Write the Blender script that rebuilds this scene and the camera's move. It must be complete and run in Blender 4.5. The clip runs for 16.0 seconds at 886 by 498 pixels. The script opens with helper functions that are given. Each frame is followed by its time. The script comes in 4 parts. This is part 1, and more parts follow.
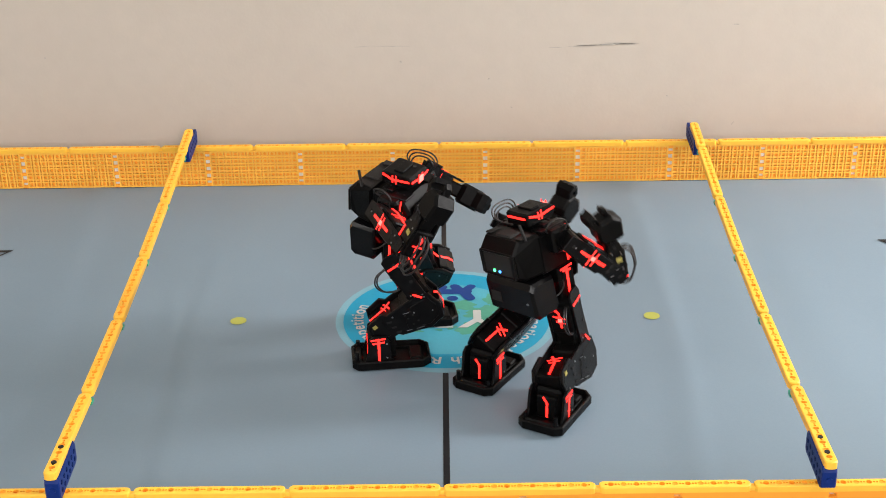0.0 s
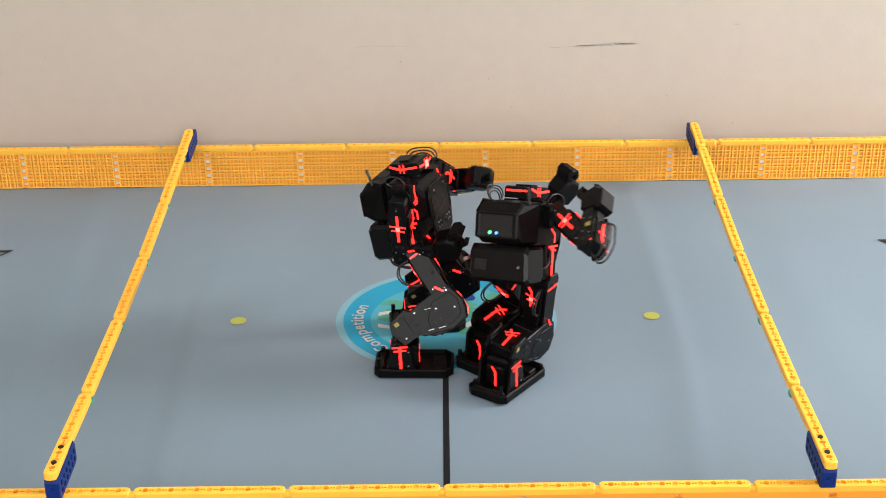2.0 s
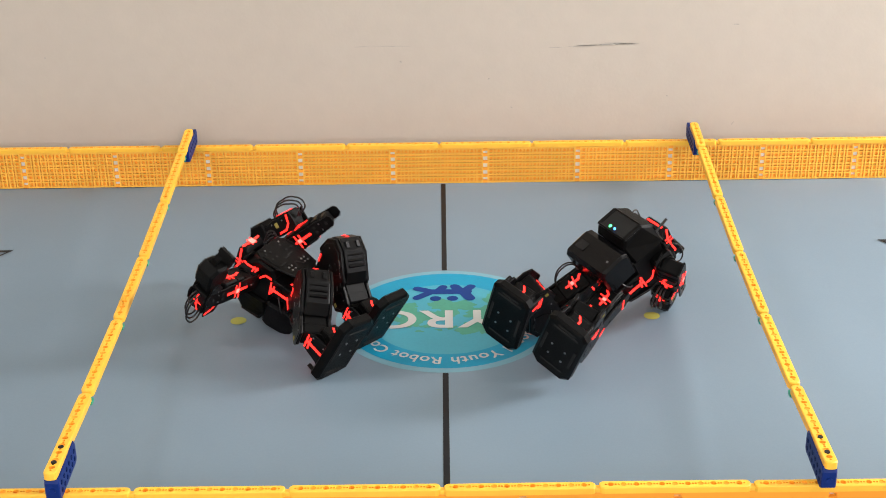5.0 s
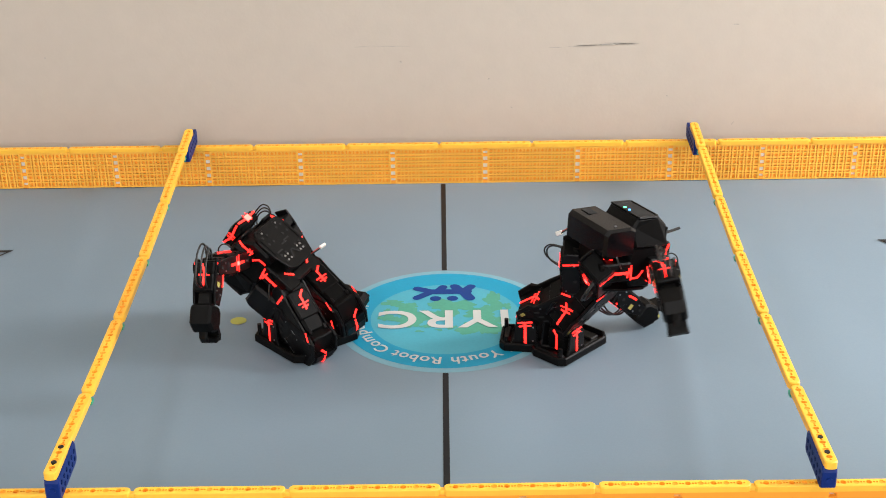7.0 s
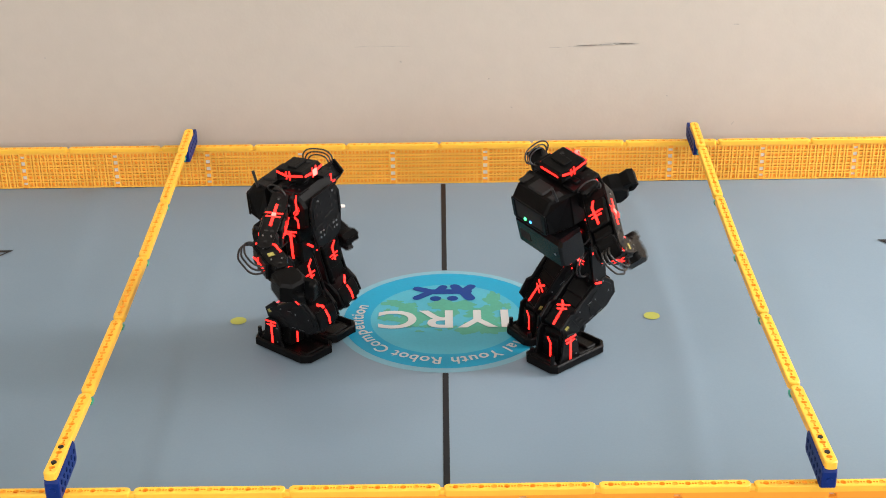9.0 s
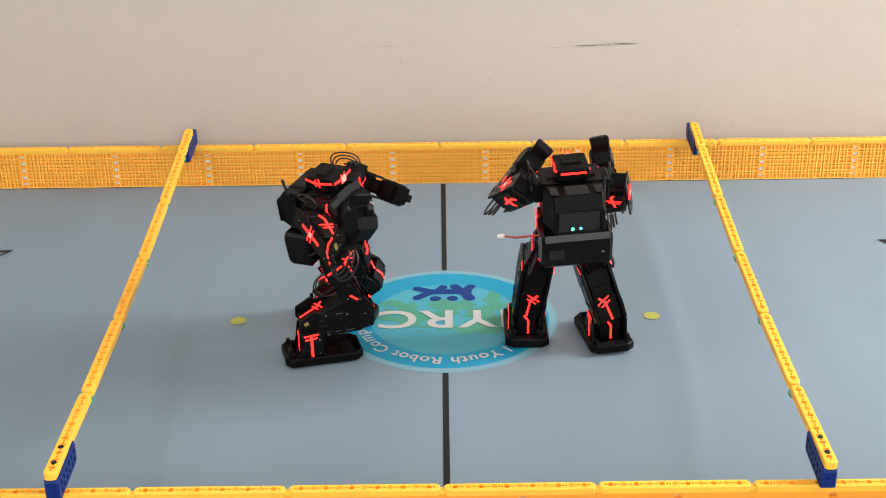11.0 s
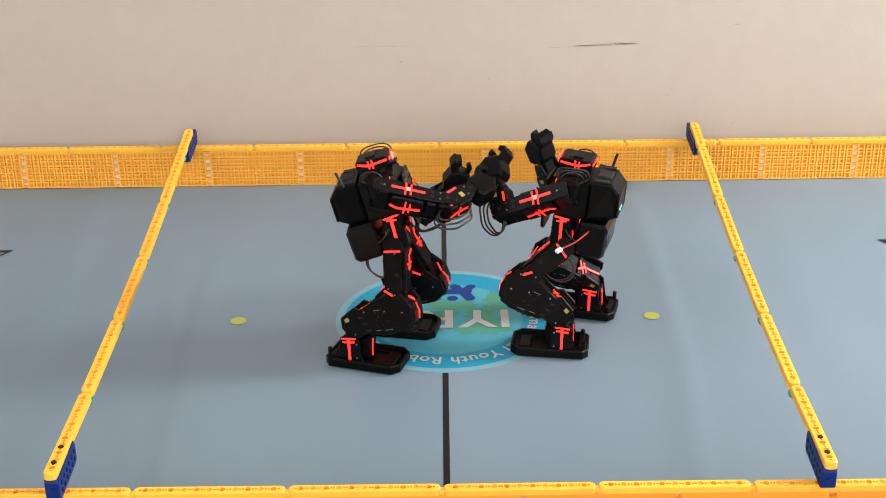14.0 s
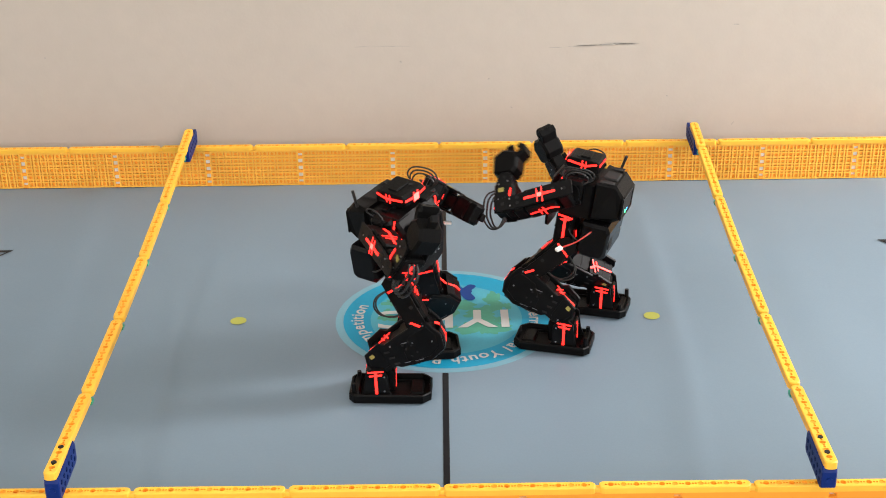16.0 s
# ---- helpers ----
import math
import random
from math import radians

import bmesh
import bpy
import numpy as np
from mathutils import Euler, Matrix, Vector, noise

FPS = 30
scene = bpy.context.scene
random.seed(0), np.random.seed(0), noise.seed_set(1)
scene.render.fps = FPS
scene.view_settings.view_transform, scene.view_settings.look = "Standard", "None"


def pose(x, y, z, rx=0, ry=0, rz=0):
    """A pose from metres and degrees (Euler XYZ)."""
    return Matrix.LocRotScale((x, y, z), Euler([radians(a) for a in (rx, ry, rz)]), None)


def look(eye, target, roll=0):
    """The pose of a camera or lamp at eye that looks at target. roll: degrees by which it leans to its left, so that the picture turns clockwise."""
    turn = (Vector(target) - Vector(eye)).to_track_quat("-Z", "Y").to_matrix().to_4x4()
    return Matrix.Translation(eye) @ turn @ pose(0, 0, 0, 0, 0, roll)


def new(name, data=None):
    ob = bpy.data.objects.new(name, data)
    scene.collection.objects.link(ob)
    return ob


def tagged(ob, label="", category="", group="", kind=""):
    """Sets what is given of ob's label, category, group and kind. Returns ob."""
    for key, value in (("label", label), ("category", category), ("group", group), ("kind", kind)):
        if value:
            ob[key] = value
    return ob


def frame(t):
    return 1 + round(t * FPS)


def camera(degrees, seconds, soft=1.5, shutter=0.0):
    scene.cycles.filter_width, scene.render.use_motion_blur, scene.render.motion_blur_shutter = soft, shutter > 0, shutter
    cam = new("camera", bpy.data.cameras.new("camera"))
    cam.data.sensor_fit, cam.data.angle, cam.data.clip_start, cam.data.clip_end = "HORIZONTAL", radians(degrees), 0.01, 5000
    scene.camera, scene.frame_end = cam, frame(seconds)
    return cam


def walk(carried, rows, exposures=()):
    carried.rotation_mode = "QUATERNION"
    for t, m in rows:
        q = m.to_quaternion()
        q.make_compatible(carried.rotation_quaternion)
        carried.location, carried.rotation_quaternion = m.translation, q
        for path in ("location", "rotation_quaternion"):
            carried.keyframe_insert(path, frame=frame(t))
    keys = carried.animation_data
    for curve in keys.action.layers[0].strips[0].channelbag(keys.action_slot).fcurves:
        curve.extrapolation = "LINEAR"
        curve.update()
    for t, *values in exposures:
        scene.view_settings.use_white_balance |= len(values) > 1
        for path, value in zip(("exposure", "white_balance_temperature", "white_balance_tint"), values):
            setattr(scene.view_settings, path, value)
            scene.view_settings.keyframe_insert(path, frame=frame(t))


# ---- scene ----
cam = camera(36.04, 16.0, soft=0.95, shutter=0.5)
EYE = (-0.0017, -2.0368, 1.0484)
AIM = (-0.0017 - 0.001043, -2.0368 + 0.911205, 1.0484 - 0.411952)
walk(cam, [(0.0, look(EYE, AIM, -0.747)), (16.0, look(EYE, AIM, -0.747))],
     exposures=[(0.0, -0.02), (16.0, -0.02)])

# ---- world and light: a room lit by daylight through windows ----
world = bpy.data.worlds.new("daylight")
scene.world = world
world.use_nodes = True
wn = world.node_tree
sky = wn.nodes.new("ShaderNodeTexSky")
sky.sky_type = "NISHITA"
sky.sun_disc = False
sky.sun_elevation = radians(38)
sky.sun_rotation = radians(100)
wn.nodes["Background"].inputs["Strength"].default_value = 0.10
wn.links.new(sky.outputs[0], wn.nodes["Background"].inputs["Color"])


def window_light(name, eye, target, w, h, watts, colour):
    data = bpy.data.lights.new(name, "AREA")
    data.shape, data.size, data.size_y = "RECTANGLE", w, h
    data.energy, data.color = watts, colour
    ob = new(name, data)
    ob.matrix_world = look(eye, target)
    return ob


window_light("window_daylight_east", (2.96, 0.12, 1.50), (0.0, -0.25, 0.0), 0.6, 1.2, 128, (1.0, 0.975, 0.965))
window_light("window_daylight_south", (0, -4.06, 1.62), (0, 0, 0.9), 3.4, 1.5, 126, (1.0, 0.97, 0.945))
CEILING_LIGHTS = ((2.3, -1.3, 10), (-2.3, -1.3, 14))
for lx, ly, watts in CEILING_LIGHTS:
    window_light("ceiling_panel_light", (lx, ly, 2.62), (lx, ly, 0), 0.60, 1.2, watts, (1.0, 0.98, 0.95))


# ---- materials ----
def material(name, colour, rough=0.5, metal=0.0, grain=0.0, grain_scale=40, blotch=0.0, blotch_scale=3,
             bump=0.0, bump_scale=200, glow=None, strength=0.0, spec=0.5, per_object=0.0, through_light=0.0, coat=0.0):
    m = bpy.data.materials.new(name)
    m.use_nodes = True
    nt = m.node_tree
    b = nt.nodes["Principled BSDF"]
    b.inputs["Roughness"].default_value = rough
    b.inputs["Metallic"].default_value = metal
    b.inputs["Specular IOR Level"].default_value = spec
    b.inputs["Coat Weight"].default_value = coat
    b.inputs["Base Color"].default_value = (*colour, 1)
    tc = nt.nodes.new("ShaderNodeTexCoord")
    value = None
    for amount, scale, detail in ((grain, grain_scale, 4), (blotch, blotch_scale, 3)):
        if amount:
            n = nt.nodes.new("ShaderNodeTexNoise")
            n.inputs["Scale"].default_value, n.inputs["Detail"].default_value = scale, detail
            nt.links.new(tc.outputs["Object"], n.inputs["Vector"])
            r = nt.nodes.new("ShaderNodeMapRange")
            r.inputs["From Min"].default_value, r.inputs["From Max"].default_value = 0.3, 0.7
            r.inputs["To Min"].default_value, r.inputs["To Max"].default_value = 1 - amount, 1 + amount
            nt.links.new(n.outputs["Fac"], r.inputs["Value"])
            if value is None:
                value = r.outputs[0]
            else:
                k = nt.nodes.new("ShaderNodeMath")
                k.operation = "MULTIPLY"
                nt.links.new(value, k.inputs[0]), nt.links.new(r.outputs[0], k.inputs[1])
                value = k.outputs[0]
    if per_object:
        info = nt.nodes.new("ShaderNodeObjectInfo")
        r = nt.nodes.new("ShaderNodeMapRange")
        r.inputs["To Min"].default_value, r.inputs["To Max"].default_value = 1 - per_object, 1 + per_object
        nt.links.new(info.outputs["Random"], r.inputs["Value"])
        if value is None:
            value = r.outputs[0]
        else:
            k = nt.nodes.new("ShaderNodeMath")
            k.operation = "MULTIPLY"
            nt.links.new(value, k.inputs[0]), nt.links.new(r.outputs[0], k.inputs[1])
            value = k.outputs[0]
    if value is not None:
        h = nt.nodes.new("ShaderNodeHueSaturation")
        h.inputs["Color"].default_value = (*colour, 1)
        nt.links.new(value, h.inputs["Value"])
        nt.links.new(h.outputs[0], b.inputs["Base Color"])
    if bump:
        n = nt.nodes.new("ShaderNodeTexNoise")
        n.inputs["Scale"].default_value, n.inputs["Detail"].default_value = bump_scale, 3
        nt.links.new(tc.outputs["Object"], n.inputs["Vector"])
        u = nt.nodes.new("ShaderNodeBump")
        u.inputs["Strength"].default_value, u.inputs["Distance"].default_value = bump, 0.002
        nt.links.new(n.outputs["Fac"], u.inputs["Height"])
        nt.links.new(u.outputs[0], b.inputs["Normal"])
    if glow:
        b.inputs["Emission Color"].default_value = (*glow, 1)
        b.inputs["Emission Strength"].default_value = strength
    if through_light:
        t = nt.nodes.new("ShaderNodeBsdfTranslucent")
        t.inputs["Color"].default_value = (*colour, 1)
        x = nt.nodes.new("ShaderNodeMixShader")
        x.inputs[0].default_value = through_light
        nt.links.new(b.outputs[0], x.inputs[1]), nt.links.new(t.outputs[0], x.inputs[2])
        nt.links.new(x.outputs[0], nt.nodes["Material Output"].inputs[0])
    return m


M_BLACK = material("black_abs_plastic", (0.0022, 0.0022, 0.0023), 0.42, grain=0.3, grain_scale=90, bump=0.15, bump_scale=900, spec=0.095, per_object=0.2)
M_PLATE = material("dark_anodised_plate", (0.003, 0.003, 0.0033), 0.34, grain=0.35, grain_scale=60, bump=0.1, bump_scale=700, spec=0.13)
M_GLOSS = material("glossy_black_battery_case", (0.003, 0.003, 0.0035), 0.24, grain=0.3, grain_scale=30, spec=0.18)
M_RUBBER = material("black_rubber_cable", (0.010, 0.010, 0.010), 0.45)
M_SCREW = material("steel_screw", (0.32, 0.32, 0.33), 0.35, metal=1.0)
M_PIT = material("dark_recess", (0.004, 0.004, 0.004), 0.8)
M_LABEL = material("faded_yellow_sticker", (0.30, 0.26, 0.06), 0.6, grain=0.3, grain_scale=300)
M_LED = material("red_light_strip", (0.6, 0.02, 0.01), 0.4, glow=(1.0, 0.016, 0.013), strength=3.6)
M_LENS = material("pink_light_strip_window", (0.8, 0.2, 0.15), 0.3, glow=(1.0, 0.10, 0.09), strength=3.0)
M_GREEN = material("green_indicator", (0.1, 0.8, 0.3), 0.4, glow=(0.08, 1.0, 0.28), strength=3.0)
M_BLUE_LED = material("blue_indicator", (0.1, 0.3, 0.8), 0.4, glow=(0.06, 0.35, 1.0), strength=3.0)
M_PALE = material("pale_paper_sticker", (0.38, 0.37, 0.35), 0.6, grain=0.15, grain_scale=200)
M_RED_WIRE = material("red_wire", (0.45, 0.03, 0.02), 0.45)
# white of the nylon plugs, and of the fence gaps' stand-in for lit wall
M_PLUG_AND_GAP = material("white_plug_and_gap_fill", (0.75, 0.74, 0.70), 0.5)
M_YELLOW = material("yellow_block_plastic", (1.0, 0.55, 0.05), 0.42, grain=0.05, grain_scale=60, per_object=0.05, through_light=0.12)
# the beams' yellow again, deepened to paint shade inside the holes
M_YELLOW_SHADED = material("yellow_block_hole_shaded", (0.92, 0.36, 0.018), 0.6)
M_ORANGE = material("orange_lattice_plastic", (1.0, 0.53, 0.07), 0.48, grain=0.06, grain_scale=30, blotch=0.06, blotch_scale=6, per_object=0.05, through_light=0.10)
# same orange plastic, darkened to paint in the shade of the recesses
M_ORANGE_SHADED = material("orange_lattice_back_shaded", (0.98, 0.385, 0.028), 0.6, per_object=0.05, through_light=0.10)
M_BLUE = material("dark_blue_block_plastic", (0.004, 0.022, 0.150), 0.45, grain=0.1, grain_scale=80, spec=0.15)
# block blue at half brightness, painting the shade of its holes
M_BLUE_SHADED = material("blue_block_hole_shaded", (0.002, 0.010, 0.070), 0.6, spec=0.1)
M_TEAL = material("green_connector_plastic", (0.02, 0.30, 0.20), 0.45)
M_MAT = material("grey_printed_vinyl", (0.180, 0.243, 0.298), 0.42, grain=0.018, grain_scale=260, blotch=0.045, blotch_scale=2.2, bump=0.06, bump_scale=600, spec=0.18)
M_RING = material("printed_blue_ink", (0.012, 0.270, 0.440), 0.42, grain=0.03, grain_scale=200, spec=0.12)
M_DISC = material("printed_pale_blue_ink", (0.068, 0.330, 0.430), 0.42, grain=0.03, grain_scale=200, spec=0.12)
M_HALO = material("printed_light_cyan_ink", (0.175, 0.350, 0.430), 0.42, grain=0.03, grain_scale=200, spec=0.12)
M_LAND = material("printed_green_ink", (0.075, 0.300, 0.215), 0.42, grain=0.05, grain_scale=160, spec=0.12)
M_NAVY = material("printed_navy_ink", (0.006, 0.040, 0.200), 0.42, grain=0.04, grain_scale=200, spec=0.12)
M_WHITE_INK = material("printed_white_ink", (0.46, 0.475, 0.465), 0.42, spec=0.12)
M_BLACK_INK = material("printed_black_ink", (0.014, 0.015, 0.017), 0.42, spec=0.12)
M_DOT = material("printed_yellow_ink", (0.40, 0.41, 0.09), 0.42, spec=0.12)
M_WALL = material("off_white_wall_paint", (0.498, 0.440, 0.380), 0.75, grain=0.02, grain_scale=25, blotch=0.03, blotch_scale=1.7, bump=0.12, bump_scale=160, spec=0.25)
M_SCUFF = material("grey_scuff", (0.385, 0.355, 0.315), 0.8, grain=0.4, grain_scale=120)
M_FLOOR = material("grey_room_floor", (0.24, 0.23, 0.22), 0.5, grain=0.08, grain_scale=20, blotch=0.08, blotch_scale=2)
M_CEIL = material("white_ceiling_paint", (0.78, 0.78, 0.76), 0.8, grain=0.02, grain_scale=20)
M_TUBE = material("glowing_frosted_diffuser", (0.8, 0.8, 0.8), 0.6, glow=(1.0, 0.98, 0.95), strength=3.0)
M_FRAME = material("white_window_frame", (0.75, 0.75, 0.74), 0.4)


# ---- mesh helpers ----
def place(bm, verts, m):
    bmesh.ops.transform(bm, matrix=m, verts=verts)


def box(bm, size, at=(0, 0, 0), turn=(0, 0, 0), bevel=0.0, mi=0):
    """A box with chamfered edges, added to bm."""
    made = bmesh.ops.create_cube(bm, size=1.0)["verts"]
    place(bm, made, Matrix.Diagonal((*size, 1)))
    faces = list({f for v in made for f in v.link_faces})
    if bevel:
        edges = list({e for f in faces for e in f.edges})
        r = bmesh.ops.bevel(bm, geom=edges, offset=bevel, segments=1, affect="EDGES", profile=0.5)
        made = list({v for f in r["faces"] for v in f.verts})
        faces = list({f for v in made for f in v.link_faces})
    for f in faces:
        f.material_index = mi
    place(bm, made, pose(*at, *turn))
    return made


def prism(bm, pts, depth, m=None, inset=0.0, mi=0):
    """A polygon in the xz plane, extruded along y by depth either side of 0, with its rims chamfered by inset."""
    rings = []
    cx = sum(p[0] for p in pts) / len(pts)
    cz = sum(p[1] for p in pts) / len(pts)
    levels = [(-depth / 2, inset), (-depth / 2 + inset, 0), (depth / 2 - inset, 0), (depth / 2, inset)] if inset else [(-depth / 2, 0), (depth / 2, 0)]
    for y, k in levels:
        ring = []
        for x, z in pts:
            d = max(math.hypot(x - cx, z - cz), 1e-6)
            f = 1 - k / d
            ring.append(bm.verts.new((cx + (x - cx) * f, y, cz + (z - cz) * f)))
        rings.append(ring)
    n = len(pts)
    faces = [bm.faces.new(rings[0]), bm.faces.new(list(reversed(rings[-1])))]
    for a, b in zip(rings, rings[1:]):
        for i in range(n):
            faces.append(bm.faces.new((a[i], b[i], b[(i + 1) % n], a[(i + 1) % n])))
    for f in faces:
        f.material_index = mi
    made = [v for r in rings for v in r]
    if m is not None:
        place(bm, made, m)
    return made


def rod(bm, r, h, at=(0, 0, 0), turn=(0, 0, 0), n=12, r2=None, mi=0):
    made = bmesh.ops.create_cone(bm, cap_ends=True, segments=n, radius1=r, radius2=r if r2 is None else r2, depth=h)["verts"]
    for f in {f for v in made for f in v.link_faces}:
        f.material_index = mi
    place(bm, made, pose(*at, *turn))
    return made


def mesh_of(name, bm, mats):
    bmesh.ops.recalc_face_normals(bm, faces=bm.faces)
    me = bpy.data.meshes.new(name)
    bm.to_mesh(me)
    bm.free()
    for m in (mats if isinstance(mats, (list, tuple)) else [mats]):
        me.materials.append(m)
    return me


def part(name, bm, mats, parent=None, label="", at=None):
    me = bm if isinstance(bm, bpy.types.Mesh) else mesh_of(name, bm, mats)
    ob = new(name, me)
    ob.parent = parent
    if at is not None:
        ob.matrix_basis = at
    if label:
        ob["label"] = label
    return ob


def tube(name, pts, r, mat, parent, label="", res=6):
    """A cable along a smooth line of points."""
    cu = bpy.data.curves.new(name, "CURVE")
    cu.dimensions, cu.bevel_depth, cu.bevel_resolution, cu.resolution_u = "3D", r, 2, res
    sp = cu.splines.new("BEZIER")
    sp.bezier_points.add(len(pts) - 1)
    for bp, p in zip(sp.bezier_points, pts):
        bp.co = p
        bp.handle_left_type = bp.handle_right_type = "AUTO"
    cu.materials.append(mat)
    tmp = bpy.data.objects.new(name, cu)
    scene.collection.objects.link(tmp)
    me = bpy.data.meshes.new_from_object(tmp.evaluated_get(bpy.context.evaluated_depsgraph_get()))
    bpy.data.objects.remove(tmp)
    me.name = name
    ob = new(name, me)
    ob.parent = parent
    if label:
        ob["label"] = label
    return ob


# ---- room ----
def slab(name, size, at, mat, label="", cat="wall"):
    bm = bmesh.new()
    box(bm, size, at)
    ob = part(name, bm, mat)
    return tagged(ob, label, cat, kind="structure")


slab("floor", (6.4, 5.2, 0.1), (0, -1.55, -0.056), M_FLOOR, "grey smooth room floor under the printed mat", "floor")
wall_north = slab("wall_north", (6.4, 0.12, 2.7), (0, 0.7755, 1.35), M_WALL, "scuffed off-white painted wall behind the ring", "wall")
slab("wall_west", (0.12, 5.1, 2.7), (-3.06, -1.66, 1.35), M_WALL, "plain off-white painted wall", "wall")
slab("ceiling", (6.4, 5.2, 0.1), (0, -1.55, 2.755), M_CEIL, "plain white painted ceiling", "ceiling")


def wall_with_window(name, length, opening, sill, head, m, label, off=0.0):
    """A wall along x, with one opening through it from sill to head."""
    bm = bmesh.new()
    for a, b in ((-length / 2, off - opening / 2), (off + opening / 2, length / 2)):
        box(bm, (b - a, 0.12, 2.7), ((a + b) / 2, 0, 1.35))
    box(bm, (opening, 0.12, sill), (off, 0, sill / 2))
    box(bm, (opening, 0.12, 2.7 - head), (off, 0, (2.7 + head) / 2))
    ob = part(name, bm, M_WALL)
    ob.matrix_basis = m
    tagged(ob, label, "wall", kind="structure")
    fr = bmesh.new()
    for s in (-1, 0, 1):
        box(fr, (0.05, 0.06, head - sill - 0.104), (off + s * (opening / 2 - 0.027), 0, (sill + head) / 2), bevel=0.004)
    for z in (sill + 0.027, head - 0.027):
        box(fr, (opening - 0.004, 0.06, 0.05), (off, 0, z), bevel=0.004)
    win = part("window_" + name.split("_")[1], fr, M_FRAME)
    win.matrix_basis = m
    tagged(win, "white window frame in an off-white wall", "window", kind="structure")


wall_with_window("wall_east", 5.1, 2.7, 0.75, 2.35, pose(3.06, -1.66, 0, 0, 0, 90), "off-white painted wall with a wide window", 1.16)
wall_with_window("wall_south", 6.2, 3.5, 0.85, 2.4, pose(0, -4.16, 0), "off-white painted wall with a wide window")

# panel luminaires under the ceiling
for lx, ly, watts in CEILING_LIGHTS:
    lum = new("ceiling_light")
    lum.location = (lx, ly, 2.70)
    tagged(lum, "white ceiling panel luminaire with a frosted diffuser", "ceiling light", group="ceiling lights")
    bm = bmesh.new()
    box(bm, (0.66, 1.26, 0.05), (0, 0, -0.022), bevel=0.006)
    part("frame", bm, M_FRAME, lum)
    bm = bmesh.new()
    box(bm, (0.60, 1.20, 0.016), (0, 0, -0.055), bevel=0.004)
    part("diffuser", bm, M_TUBE, lum, "glowing frosted diffuser")

# scuffs and specks on the wall behind the ring
for x, z, w, h, tilt in ((0.3424, 0.2659, 0.1311, 0.0026, -1.5), (0.3716, 0.2679, 0.0702, 0.0028, 2), (0.2896, 0.2641, 0.0644, 0.0019, -3), (0.2368, 0.2612, 0.0351, 0.0012, 0), (-0.1097, 0.2682, 0.0878, 0.0012, 1), (-0.1685, 0.2677, 0.0304, 0.0014, -2), (0.607, 0.3056, 0.0152, 0.0023, 0), (0.6151, 0.0903, 0.0094, 0.0023, -55), (-0.0883, 0.2339, 0.0047, 0.0047, 10), (0.0959, 0.1947, 0.0047, 0.0035, -20), (-0.8283, 0.2521, 0.0035, 0.0035, 0), (0.1439, 0.1319, 0.0047, 0.0023, 30), (0.472, 0.1525, 0.0035, 0.0035, 0)):
    bm = bmesh.new()
    n = 10
    top = [(w * (j / n - 0.5), h * 0.5 * math.sin(math.pi * (j + 0.4) / (n + 0.8)) + 0.004 * w * math.sin(j * 1.9)) for j in range(n + 1)]
    low = [(x2, z2 - h * math.sin(math.pi * (j + 0.4) / (n + 0.8))) for j, (x2, z2) in enumerate(top)]
    bm.faces.new([bm.verts.new((a, 0, b)) for a, b in top + low[::-1]])
    part("scuff_mark", bm, M_SCUFF, wall_north, at=pose(x, 0.7145, z, 0, tilt, 0))

# ---- printed mat ----
def crease(x, y):
    """How far the vinyl dips below its flat level: soft creases across the mat from front to back, none under the emblem."""
    away = min(max((abs(x) - 0.19) / 0.12, 0), 1)
    wave = math.sin(46 * x + 1.1 * math.sin(2.3 * y + 0.7)) * 0.5 + math.sin(27 * x - 2.0 * y + 1.3) * 0.5
    return -0.0011 * away * (1 + wave * (0.75 + 0.25 * math.sin(5 * y + 3 * x)))


bm = bmesh.new()
NX, NY = 120, 28
tops = [[bm.verts.new((-1.25 + 2.5 * i / NX, -0.67 + 1.34 * j / NY, crease(-1.25 + 2.5 * i / NX, -0.67 + 1.34 * j / NY))) for j in range(NY + 1)] for i in range(NX + 1)]
for i in range(NX):
    for j in range(NY):
        bm.faces.new((tops[i][j], tops[i + 1][j], tops[i + 1][j + 1], tops[i][j + 1])).smooth = True
rim = [tops[i][0] for i in range(NX + 1)] + [tops[NX][j] for j in range(1, NY + 1)] + [tops[i][NY] for i in range(NX - 1, -1, -1)] + [tops[0][j] for j in range(NY - 1, 0, -1)]
under = [bm.verts.new((v.co.x, v.co.y, -0.0045)) for v in rim]
for k in range(len(rim)):
    bm.faces.new((rim[k], under[k], under[(k + 1) % len(rim)], rim[(k + 1) % len(rim)]))
bm.faces.new(under[::-1])
mat_floor = tagged(part("floor_mat", bm, M_MAT), "grey printed vinyl mat with a round blue emblem", "mat", kind="structure")


def printed(name, rings, mat, z, label=""):
    """A flat printed shape on the mat: outlines of (x, y), the first outer; faces built between equal-length rings, or one face."""
    bm = bmesh.new()
    vs = [[bm.verts.new((x, y, 0)) for x, y in r] for r in rings]
    if len(vs) == 2:
        n = len(vs[0])
        for i in range(n):
            bm.faces.new((vs[0][i], vs[0][(i + 1) % n], vs[1][(i + 1) % n], vs[1][i]))
    else:
        bm.faces.new(vs[0])
    return part(name, bm, mat, mat_floor, label, pose(0, 0, z))


